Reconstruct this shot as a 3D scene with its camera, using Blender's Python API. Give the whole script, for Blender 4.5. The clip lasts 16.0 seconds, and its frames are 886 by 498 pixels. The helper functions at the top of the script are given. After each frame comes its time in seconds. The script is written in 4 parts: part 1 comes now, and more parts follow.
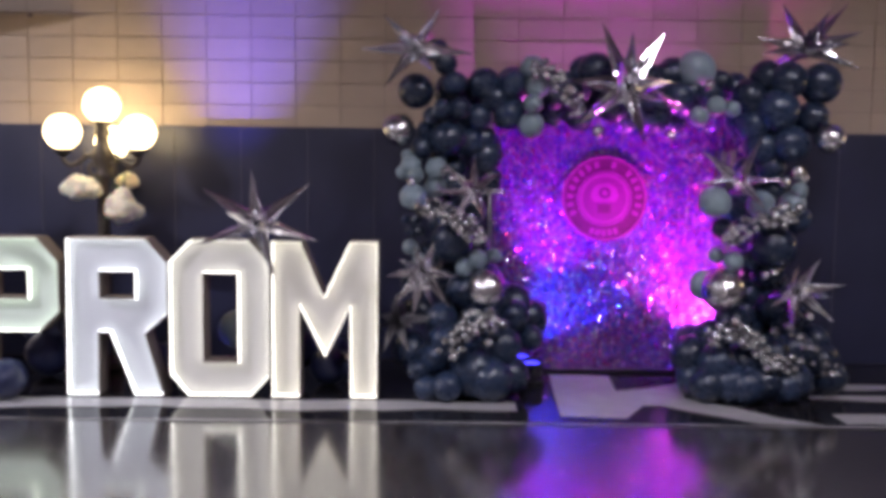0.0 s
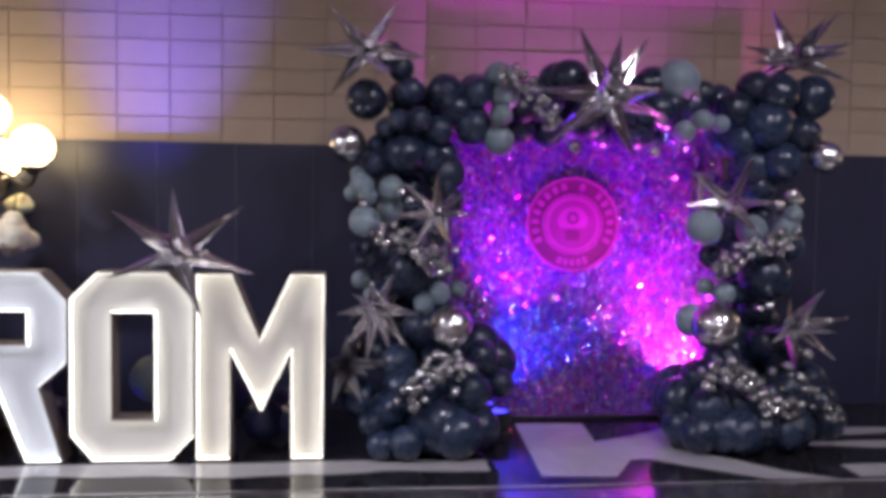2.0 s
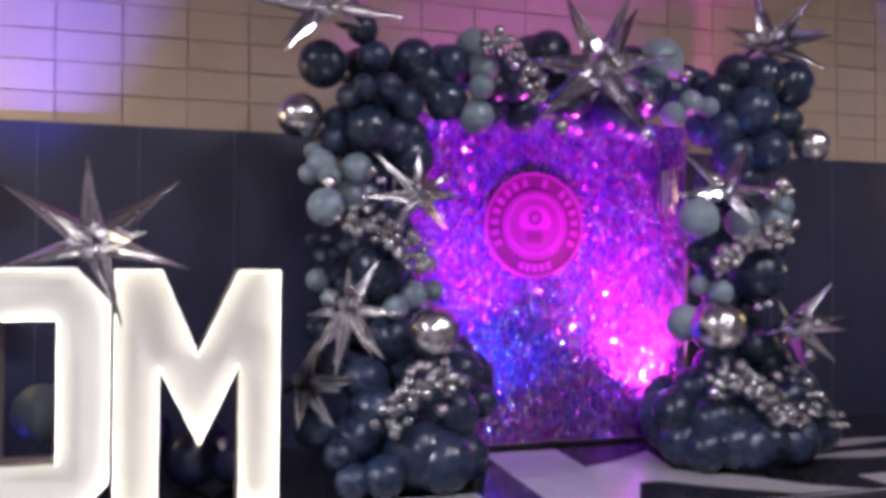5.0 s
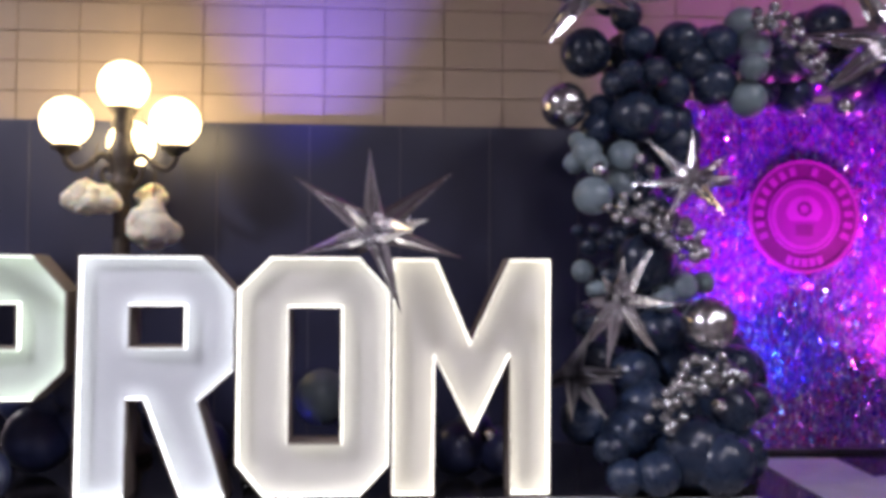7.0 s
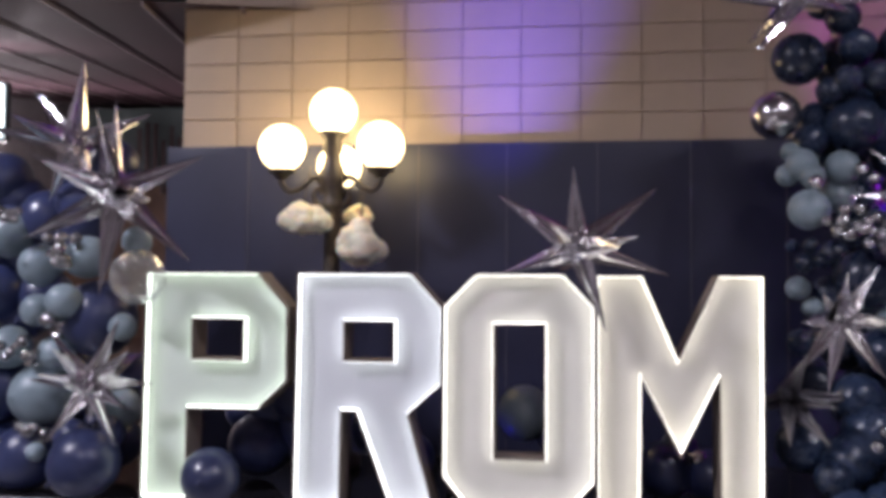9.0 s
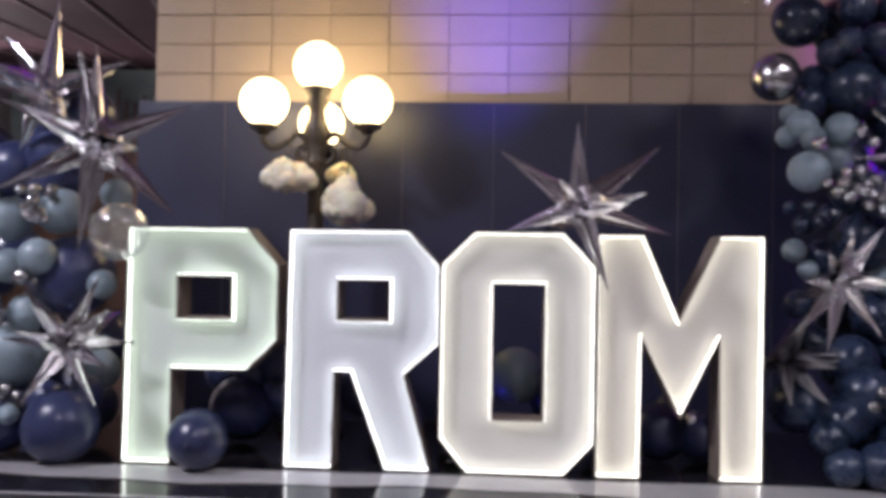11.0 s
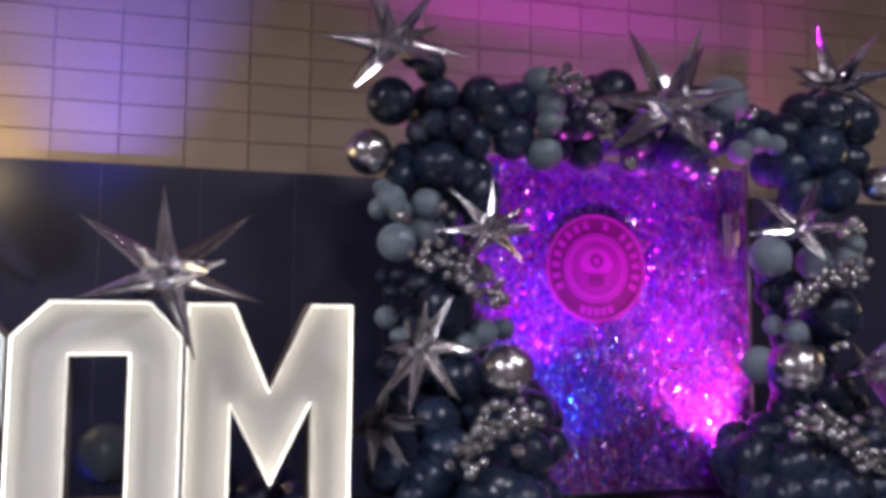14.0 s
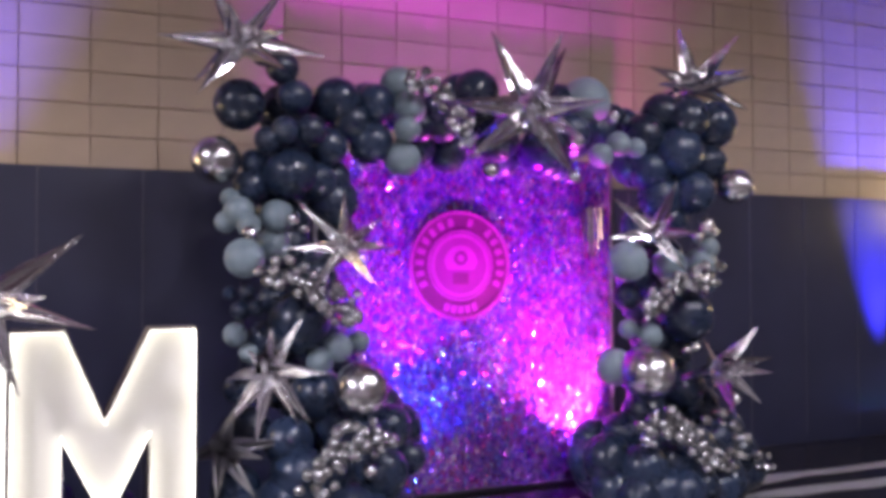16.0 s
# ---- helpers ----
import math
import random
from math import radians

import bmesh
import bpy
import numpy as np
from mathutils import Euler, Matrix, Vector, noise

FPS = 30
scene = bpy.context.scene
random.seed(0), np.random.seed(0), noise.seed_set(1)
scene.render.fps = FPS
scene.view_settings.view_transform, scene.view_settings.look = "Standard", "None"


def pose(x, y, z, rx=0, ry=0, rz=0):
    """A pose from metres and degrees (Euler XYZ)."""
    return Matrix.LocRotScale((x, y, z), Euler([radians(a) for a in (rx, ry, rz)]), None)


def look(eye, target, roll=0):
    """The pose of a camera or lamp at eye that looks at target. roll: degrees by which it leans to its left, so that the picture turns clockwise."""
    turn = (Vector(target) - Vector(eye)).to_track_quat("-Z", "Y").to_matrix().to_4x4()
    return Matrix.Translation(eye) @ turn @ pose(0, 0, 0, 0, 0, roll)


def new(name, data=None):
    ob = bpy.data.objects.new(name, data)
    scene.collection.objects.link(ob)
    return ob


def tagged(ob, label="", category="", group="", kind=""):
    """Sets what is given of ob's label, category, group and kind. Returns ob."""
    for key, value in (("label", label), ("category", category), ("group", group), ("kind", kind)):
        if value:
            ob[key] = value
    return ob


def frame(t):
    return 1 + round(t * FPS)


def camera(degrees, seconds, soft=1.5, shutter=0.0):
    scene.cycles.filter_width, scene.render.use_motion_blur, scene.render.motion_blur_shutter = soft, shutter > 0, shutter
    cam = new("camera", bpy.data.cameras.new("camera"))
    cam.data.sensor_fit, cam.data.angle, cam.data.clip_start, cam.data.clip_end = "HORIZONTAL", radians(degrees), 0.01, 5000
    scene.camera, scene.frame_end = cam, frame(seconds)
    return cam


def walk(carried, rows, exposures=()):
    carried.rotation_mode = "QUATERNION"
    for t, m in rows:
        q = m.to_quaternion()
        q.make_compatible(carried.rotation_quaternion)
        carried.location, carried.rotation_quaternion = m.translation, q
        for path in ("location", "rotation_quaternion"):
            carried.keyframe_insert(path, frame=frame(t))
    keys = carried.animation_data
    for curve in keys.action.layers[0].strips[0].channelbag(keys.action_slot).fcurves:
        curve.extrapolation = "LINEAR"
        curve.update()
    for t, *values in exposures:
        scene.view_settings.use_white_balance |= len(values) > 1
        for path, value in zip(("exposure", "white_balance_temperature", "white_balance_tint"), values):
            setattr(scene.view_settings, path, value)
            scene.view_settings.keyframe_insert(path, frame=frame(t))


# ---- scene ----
cam = camera(53.3, 16.0, soft=4.6)
PATH = [
    (0, (3.713, -6.689, 1.77), (3.72, -4.697, 1.592), 0.7),
    (0.5, (3.624, -6.495, 1.807), (3.676, -4.5, 1.69), 0.8),
    (1, (3.63, -6.229, 1.703), (3.696, -4.231, 1.642), 0.9),
    (1.5, (3.593, -6.006, 1.649), (3.695, -4.009, 1.589), 0.8),
    (2, (3.418, -5.743, 1.687), (3.623, -3.757, 1.584), 0.8),
    (2.5, (3.312, -5.531, 1.623), (3.627, -3.559, 1.522), 0.8),
    (3, (3.216, -5.24, 1.652), (3.647, -3.291, 1.541), 0.9),
    (3.5, (3.104, -5.097, 1.625), (3.594, -3.161, 1.534), 1.0),
    (6, (2.552, -4.473, 1.084), (3.166, -2.572, 1.174), -0.1),
    (6.5, (2.6, -4.509, 1.107), (2.894, -2.531, 1.167), -0.0),
    (7, (2.374, -4.512, 1.128), (2.511, -2.517, 1.189), 0.3),
    (7.5, (2.424, -4.543, 1.148), (2.306, -2.548, 1.224), 0.7),
    (8, (2.422, -4.567, 1.173), (2.141, -2.589, 1.264), 0.7),
    (10.5, (1.935, -4.468, 1.064), (1.759, -2.477, 1.129), 0.5),
    (11, (1.944, -4.45, 1.053), (1.812, -2.455, 1.089), 1.0),
    (11.5, (1.972, -4.443, 1.061), (1.881, -2.445, 1.073), 1.1),
    (12, (2.037, -4.451, 1.058), (2.008, -2.451, 1.073), 0.7),
    (12.5, (2.108, -4.466, 1.058), (2.167, -2.467, 1.108), 0.2),
    (13, (2.209, -4.484, 1.08), (2.401, -2.496, 1.18), -0.1),
    (13.5, (2.358, -4.486, 1.073), (2.71, -2.524, 1.228), -0.1),
    (14, (2.43, -4.453, 1.065), (2.982, -2.541, 1.259), 0.2),
    (14.5, (2.543, -4.507, 1.033), (3.26, -2.651, 1.242), 0.0),
    (15, (2.613, -4.418, 1.218), (3.453, -2.607, 1.342), 0.1),
    (15.5, (2.63, -4.387, 1.383), (3.485, -2.581, 1.463), -0.4),
    (16, (2.666, -4.412, 1.469), (3.448, -2.572, 1.528), -0.2),
]
walk(cam, [(t, look(eye, target, roll)) for t, eye, target, roll in PATH], [(0, 0.18), (2.0, 0.14), (3.0, 0.16), (3.7, 0.25), (5.0, 0.55), (6.1, 0.72), (6.5, 0.5), (6.9, 0.2), (8.0, 0.04), (11.5, 0.05), (12.5, -0.05), (13.2, -0.15), (14.4, 0.02), (15.0, 0.58), (16.0, 0.68)])

# ---- world and light ----
world = bpy.data.worlds.new("night_hall")
scene.world = world
world.use_nodes = True
world.node_tree.nodes["Background"].inputs[0].default_value = (0.5, 0.55, 0.7, 1)
world.node_tree.nodes["Background"].inputs[1].default_value = 0.02


def lamp(name, kind, energy, colour, m, size=0.1, angle=60, blend=0.5):
    data = bpy.data.lights.new(name, kind)
    data.energy, data.color = energy, colour
    if kind == "SPOT":
        data.spot_size, data.spot_blend, data.shadow_soft_size = radians(angle), blend, size
    elif kind == "AREA":
        data.shape, data.size = "DISK", size
    else:
        data.shadow_soft_size = size
    ob = new(name, data)
    ob.matrix_world = m
    return ob


# ---- materials ----
def material(name, base, rough=0.5, metal=0.0, vary=0.15, scale=6.0, bump=0.0, bump_scale=60.0, emit=None, strength=0.0, coat=0.0, random_tint=0.0, spec=0.5, coat_ior=1.5):
    mat = bpy.data.materials.new(name)
    mat.use_nodes = True
    nodes, links = mat.node_tree.nodes, mat.node_tree.links
    shader = nodes["Principled BSDF"]
    shader.inputs["Roughness"].default_value, shader.inputs["Metallic"].default_value = rough, metal
    shader.inputs["Coat Weight"].default_value = coat
    shader.inputs["Coat IOR"].default_value = coat_ior
    shader.inputs["Specular IOR Level"].default_value = spec
    coords = nodes.new("ShaderNodeTexCoord")
    grain = nodes.new("ShaderNodeTexNoise")
    grain.inputs["Scale"].default_value, grain.inputs["Detail"].default_value = scale, 8
    links.new(coords.outputs["Object"], grain.inputs["Vector"])
    ramp = nodes.new("ShaderNodeValToRGB")
    low, high = [max(0, c * (1 - vary)) for c in base], [min(1, c * (1 + vary)) for c in base]
    ramp.color_ramp.elements[0].color, ramp.color_ramp.elements[1].color = (*low, 1), (*high, 1)
    ramp.color_ramp.elements[0].position, ramp.color_ramp.elements[1].position = 0.3, 0.7
    links.new(grain.outputs["Fac"], ramp.inputs["Fac"])
    colour = ramp.outputs["Color"]
    if random_tint:
        info, shift = nodes.new("ShaderNodeObjectInfo"), nodes.new("ShaderNodeHueSaturation")
        span = nodes.new("ShaderNodeMapRange")
        span.inputs["To Min"].default_value, span.inputs["To Max"].default_value = 1 - random_tint, 1 + random_tint
        links.new(info.outputs["Random"], span.inputs["Value"])
        links.new(span.outputs["Result"], shift.inputs["Value"])
        links.new(colour, shift.inputs["Color"])
        colour = shift.outputs["Color"]
    links.new(colour, shader.inputs["Base Color"])
    wear = nodes.new("ShaderNodeMapRange")
    wear.inputs["To Min"].default_value, wear.inputs["To Max"].default_value = max(0.02, rough * 0.8), min(1, rough * 1.2)
    links.new(grain.outputs["Fac"], wear.inputs["Value"])
    links.new(wear.outputs["Result"], shader.inputs["Roughness"])
    if bump:
        fine, relief = nodes.new("ShaderNodeTexNoise"), nodes.new("ShaderNodeBump")
        fine.inputs["Scale"].default_value, fine.inputs["Detail"].default_value = bump_scale, 4
        relief.inputs["Strength"].default_value, relief.inputs["Distance"].default_value = bump, 0.01
        links.new(coords.outputs["Object"], fine.inputs["Vector"])
        links.new(fine.outputs["Fac"], relief.inputs["Height"])
        links.new(relief.outputs["Normal"], shader.inputs["Normal"])
    if emit:
        shader.inputs["Emission Color"].default_value = (*emit, 1)
        shader.inputs["Emission Strength"].default_value = strength
    return mat


BLOCK = material("cream_painted_block", (0.505, 0.395, 0.285), 0.55, vary=0.06, scale=3, bump=0.25, bump_scale=90, random_tint=0.05)
MORTAR = material("grey_joint", (0.40, 0.315, 0.23), 0.9, vary=0.2, scale=20)
PAD = material("navy_vinyl_pad", (0.025, 0.028, 0.062), 0.40, vary=0.2, scale=2, bump=0.12, bump_scale=6, spec=0.7)
WOODFLOOR = material("varnished_hall_floor", (0.055, 0.047, 0.042), 0.10, vary=0.2, scale=2.5, bump=0.02, bump_scale=3, coat=1.0, coat_ior=5.0)
WOODFLOOR.node_tree.nodes["Principled BSDF"].inputs["Coat Roughness"].default_value = 0.17
BLACK_VINYL = material("black_floor_paint", (0.018, 0.017, 0.02), 0.10, vary=0.3, scale=4, bump=0.02, bump_scale=4)
WHITE_VINYL = material("white_floor_paint", (0.44, 0.43, 0.43), 0.16, vary=0.08, scale=5, bump=0.03, bump_scale=6)
PLASTER = material("grey_plaster", (0.30, 0.27, 0.28), 0.8, vary=0.15, scale=4, bump=0.1)
CEILING = material("grey_ceiling", (0.14, 0.098, 0.112), 0.7, vary=0.1, scale=2)
SIDE_ROOF = material("brown_side_roof", (0.050, 0.030, 0.036), 0.8, vary=0.15, scale=2, spec=0.05)
RIB = material("pale_ceiling_rib", (0.24, 0.19, 0.20), 0.7, vary=0.1, scale=9, spec=0.1)
STEEL = material("brushed_steel", (0.6, 0.62, 0.64), 0.3, 1.0, vary=0.1, scale=20)
NAVY = material("navy_latex", (0.020, 0.033, 0.066), 0.28, vary=0.1, scale=3, random_tint=0.4, coat=0.2)
ROYAL = material("blue_navy_latex", (0.032, 0.042, 0.105), 0.32, vary=0.1, scale=3, random_tint=0.3, coat=0.15)
DUSTY = material("dusty_blue_latex", (0.21, 0.27, 0.295), 0.34, vary=0.06, scale=3, random_tint=0.18, coat=0.15)
PEARL = material("satin_silver_latex", (0.45, 0.445, 0.45), 0.20, 0.88, vary=0.06, scale=5, random_tint=0.12)
CHROME = material("chrome_latex", (0.72, 0.70, 0.69), 0.24, 1.0, vary=0.06, scale=5, random_tint=0.1)
FOIL = material("silver_foil", (0.93, 0.92, 0.95), 0.08, 1.0, vary=0.06, scale=18)
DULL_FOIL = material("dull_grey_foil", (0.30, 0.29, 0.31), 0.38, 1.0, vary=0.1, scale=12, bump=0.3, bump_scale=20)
RIM = material("white_letter_rim", (0.75, 0.74, 0.72), 0.5, vary=0.06, scale=6)
CASING = material("taupe_letter_casing", (0.24, 0.20, 0.165), 0.55, vary=0.12, scale=8)
IRON = material("black_cast_iron", (0.085, 0.07, 0.055), 0.45, 0.3, vary=0.3, scale=25, bump=0.3, bump_scale=70)
COTTON = material("cotton_wool", (0.98, 0.87, 0.66), 0.95, vary=0.03, scale=14, bump=0.25, bump_scale=160)
COTTON.node_tree.nodes["Principled BSDF"].inputs["Subsurface Weight"].default_value = 0.6
COTTON.node_tree.nodes["Principled BSDF"].inputs["Subsurface Radius"].default_value = (0.08, 0.06, 0.045)
GLOBE = material("lit_opal_globe", (0.9, 0.85, 0.75), 0.3, emit=(1.0, 0.76, 0.41), strength=8)
PLASTIC = material("black_plastic", (0.02, 0.02, 0.022), 0.4, vary=0.2, scale=20)
LENS_BLUE = material("lit_blue_lens", (0.1, 0.1, 0.5), 0.2, emit=(0.05, 0.04, 1.0), strength=5)
LENS_CYAN = material("lit_cyan_lens", (0.1, 0.4, 0.5), 0.2, emit=(0.1, 0.8, 1.0), strength=4)
LENS_PINK = material("lit_pink_lens", (0.5, 0.1, 0.4), 0.2, emit=(1.0, 0.25, 0.9), strength=14)
BADGE_DARK = material("magenta_badge_print", (0.075, 0.006, 0.045), 0.5, vary=0.12, scale=10)
BADGE_LIGHT = material("pale_badge_print", (0.21, 0.025, 0.15), 0.5, vary=0.08, scale=10)
BADGE_MID = material("pink_badge_print", (0.13, 0.01, 0.085), 0.5, vary=0.1, scale=10)
BACKING = material("violet_mesh_backing", (0.22, 0.10, 0.32), 0.5, 0.3, vary=0.2, scale=12)
BROWN = material("brown_panelling", (0.20, 0.12, 0.08), 0.5, vary=0.2, scale=3)
TINSEL = material("silver_tinsel", (0.85, 0.78, 0.80), 0.18, 1.0, vary=0.2, scale=40)
PIPING = material("grey_vinyl_piping", (0.11, 0.11, 0.14), 0.35, vary=0.15, scale=8)
TEAL = material("grey_green_wall_paint", (0.22, 0.28, 0.28), 0.7, vary=0.15, scale=2)
CLOCK_FACE = material("white_clock_face", (0.75, 0.72, 0.74), 0.4, vary=0.05, scale=5)
HALL_LAMP = material("lit_hall_lamp", (0.9, 0.85, 0.8), 0.4, emit=(1.0, 0.86, 0.78), strength=14)
WINDOW_LAMP = material("lit_side_lamp", (0.8, 0.85, 0.9), 0.4, emit=(0.8, 0.92, 1.0), strength=0.8)


def foil_pieces(name):
    """Iridescent foil: its tint and gloss vary from piece to piece."""
    mat = material(name, (0.7, 0.66, 0.8), 0.20, 0.78)
    nodes, links = mat.node_tree.nodes, mat.node_tree.links
    shader, geometry, ramp = nodes["Principled BSDF"], nodes.new("ShaderNodeNewGeometry"), nodes.new("ShaderNodeValToRGB")
    stops = ((0.0, (0.48, 0.11, 0.78)), (0.20, (0.16, 0.07, 0.80)), (0.42, (0.62, 0.07, 0.68)), (0.60, (0.13, 0.27, 0.90)), (0.72, (0.44, 0.07, 0.72)), (0.80, (0.85, 0.05, 0.14)), (0.86, (0.95, 0.85, 0.98)), (1.0, (0.70, 0.85, 1.0)))
    ramp.color_ramp.interpolation = "CONSTANT"
    while len(ramp.color_ramp.elements) < len(stops):
        ramp.color_ramp.elements.new(0.5)
    for element, (place, colour) in zip(ramp.color_ramp.elements, stops):
        element.position, element.color = place, (*colour, 1)
    links.new(geometry.outputs["Random Per Island"], ramp.inputs["Fac"])
    links.new(ramp.outputs["Color"], shader.inputs["Base Color"])
    return mat


def creased(mat, across, along, strength):
    """Long creases that run towards the spike's tip."""
    nodes, links = mat.node_tree.nodes, mat.node_tree.links
    coords, scaled, crease, relief = nodes.new("ShaderNodeTexCoord"), nodes.new("ShaderNodeMapping"), nodes.new("ShaderNodeTexNoise"), nodes.new("ShaderNodeBump")
    scaled.inputs["Scale"].default_value = (across, across, along)
    crease.inputs["Scale"].default_value, crease.inputs["Detail"].default_value = 1.0, 3
    relief.inputs["Strength"].default_value, relief.inputs["Distance"].default_value = strength, 0.05
    links.new(coords.outputs["Object"], scaled.inputs["Vector"])
    links.new(scaled.outputs["Vector"], crease.inputs["Vector"])
    links.new(crease.outputs["Fac"], relief.inputs["Height"])
    links.new(relief.outputs["Normal"], nodes["Principled BSDF"].inputs["Normal"])


creased(FOIL, 22, 0.8, 0.10)
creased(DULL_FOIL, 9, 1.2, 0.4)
SEQUIN = foil_pieces("iridescent_foil")


def clear_film(name):
    mat = bpy.data.materials.new(name)
    mat.use_nodes = True
    nodes, links = mat.node_tree.nodes, mat.node_tree.links
    clear, gloss, mix, edge = nodes.new("ShaderNodeBsdfTransparent"), nodes.new("ShaderNodeBsdfGlossy"), nodes.new("ShaderNodeMixShader"), nodes.new("ShaderNodeLayerWeight")
    clear.inputs[0].default_value = (0.94, 0.95, 0.96, 1)
    gloss.inputs["Roughness"].default_value = 0.06
    edge.inputs["Blend"].default_value = 0.72
    links.new(edge.outputs["Facing"], mix.inputs[0])
    links.new(clear.outputs[0], mix.inputs[1])
    links.new(gloss.outputs[0], mix.inputs[2])
    haze, veil = nodes.new("ShaderNodeBsdfTranslucent"), nodes.new("ShaderNodeMixShader")
    haze.inputs[0].default_value, veil.inputs[0].default_value = (0.9, 0.9, 0.9, 1), 0.16
    links.new(mix.outputs[0], veil.inputs[1])
    links.new(haze.outputs[0], veil.inputs[2])
    links.new(veil.outputs[0], nodes["Material Output"].inputs[0])
    return mat


CLEAR = clear_film("clear_balloon_film")


# ---- mesh helpers ----
def mesh_of(bm, name, mat, smooth=False):
    data = bpy.data.meshes.new(name)
    bmesh.ops.recalc_face_normals(bm, faces=bm.faces[:])
    if smooth:
        for face in bm.faces:
            face.smooth = True
    bm.to_mesh(data)
    bm.free()
    data.materials.append(mat)
    return data


def part(name, bm, mat, parent=None, label="", smooth=False):
    ob = new(name, bm if isinstance(bm, bpy.types.Mesh) else mesh_of(bm, name, mat, smooth))
    if parent:
        ob.parent = parent
    return tagged(ob, label) if label else ob


def box(bm, x0, x1, y0, y1, z0, z1, bevel=0.0):
    made = bmesh.ops.create_cube(bm, size=1, matrix=Matrix.LocRotScale(((x0 + x1) / 2, (y0 + y1) / 2, (z0 + z1) / 2), None, (x1 - x0, y1 - y0, z1 - z0)))
    if bevel:
        edges = {e for v in made["verts"] for e in v.link_edges}
        bmesh.ops.bevel(bm, geom=list(edges), offset=bevel, segments=2, affect="EDGES", profile=0.5)
    return bm


def boxed(*size, bevel=0.0):
    return box(bmesh.new(), *size, bevel=bevel)


def lathe(profile, steps=24):
    """A turned form from (radius, height) pairs."""
    bm = bmesh.new()
    rings = [[bm.verts.new((max(r, 0.0004) * math.cos(math.tau * k / steps), max(r, 0.0004) * math.sin(math.tau * k / steps), z)) for k in range(steps)] for r, z in profile]
    for low, high in zip(rings, rings[1:]):
        for k in range(steps):
            bm.faces.new((low[k], low[(k + 1) % steps], high[(k + 1) % steps], high[k]))
    bm.faces.new(rings[0][::-1])
    bm.faces.new(rings[-1])
    return bm


def tube(bm, points, radius, steps=8):
    """A round bar along points; radius is a number or one for each point."""
    rings, points = [], [Vector(p) for p in points]
    for n, p in enumerate(points):
        ahead = (points[min(n + 1, len(points) - 1)] - points[max(n - 1, 0)]).normalized()
        side = ahead.orthogonal().normalized() if n == 0 else (side - ahead * side.dot(ahead)).normalized()
        up, r = ahead.cross(side), radius[n] if isinstance(radius, (list, tuple)) else radius
        rings.append([bm.verts.new(p + r * (math.cos(math.tau * k / steps) * side + math.sin(math.tau * k / steps) * up)) for k in range(steps)])
    for low, high in zip(rings, rings[1:]):
        for k in range(steps):
            bm.faces.new((low[k], low[(k + 1) % steps], high[(k + 1) % steps], high[k]))
    bm.faces.new(rings[0][::-1])
    bm.faces.new(rings[-1])
    return bm


def smooth_line(points, steps=6):
    """A gliding line through points."""
    pts = [Vector(p) for p in points]
    pts = [2 * pts[0] - pts[1], *pts, 2 * pts[-1] - pts[-2]]
    line = []
    for a, b, c, d in zip(pts, pts[1:], pts[2:], pts[3:]):
        for k in range(steps):
            t = k / steps
            line.append(0.5 * (2 * b + (c - a) * t + (2 * a - 5 * b + 4 * c - d) * t * t + (3 * b - 3 * c + d - a) * t ** 3))
    return [*line, pts[-2]]


def thing(name, label, category, x=0, y=0, z=0, group="", kind=""):
    ob = new(name)
    ob.location = (x, y, z)
    return tagged(ob, label, category, group, kind)


# ---- the hall ----
WALL_Y, PAD_TOP, CORNER = 1.50, 2.145, -0.46
EAST, REAR, WEST, HIGH = 14.0, -11.0, -9.0, 6.2

floor = part("floor", boxed(WEST, EAST, REAR, 30, -0.2, 0), WOODFLOOR)
tagged(floor, "dark varnished hall floor, glossy and reflecting", "floor", kind="structure")
wall = part("wall_north", boxed(CORNER, EAST, WALL_Y, WALL_Y + 0.25, 0, HIGH), MORTAR)
tagged(wall, "cream painted block wall with thin joints", "wall", kind="structure")
for name, size in (("wall_east", (EAST, EAST + 0.2, REAR, WALL_Y + 0.25, 0, HIGH)), ("wall_south", (WEST, EAST, REAR - 0.2, REAR, 0, HIGH)), ("wall_west", (WEST - 0.2, WEST, REAR, 30, 0, HIGH + 4)), ("wall_return", (CORNER, CORNER + 0.2, WALL_Y + 0.25, 30, 0, HIGH + 4)), ("wall_far", (WEST, CORNER + 0.2, 30, 30.2, 0, HIGH + 4))):
    tagged(part(name, boxed(*size), PLASTER), "plain grey plastered hall wall", "wall", kind="structure")
tagged(part("ceiling", boxed(WEST, EAST, REAR, WALL_Y + 0.25, HIGH, HIGH + 0.2), CEILING), "plain grey hall ceiling", "ceiling", kind="structure")

# painted floor bands
def floor_band(label, mat, x0, x1, y0, y1, top, wave):
    bm, steps = bmesh.new(), max(6, int((x1 - x0) / 0.08))
    rng = random.Random(label)
    a, b = rng.uniform(0, 6), rng.uniform(0, 6)
    near = [bm.verts.new((x0 + (x1 - x0) * k / steps, y0 + wave * math.sin(k * 0.23 + a) + 0.5 * wave * math.sin(k * 0.71 + b), top)) for k in range(steps + 1)]
    far = [bm.verts.new((x0 + (x1 - x0) * k / steps, y1 + 0.5 * wave * math.sin(k * 0.31 + b), top)) for k in range(steps + 1)]
    for k in range(steps):
        bm.faces.new((near[k], near[k + 1], far[k + 1], far[k]))
    return tagged(part("trim", bm, mat), label, "floor covering", kind="structure")


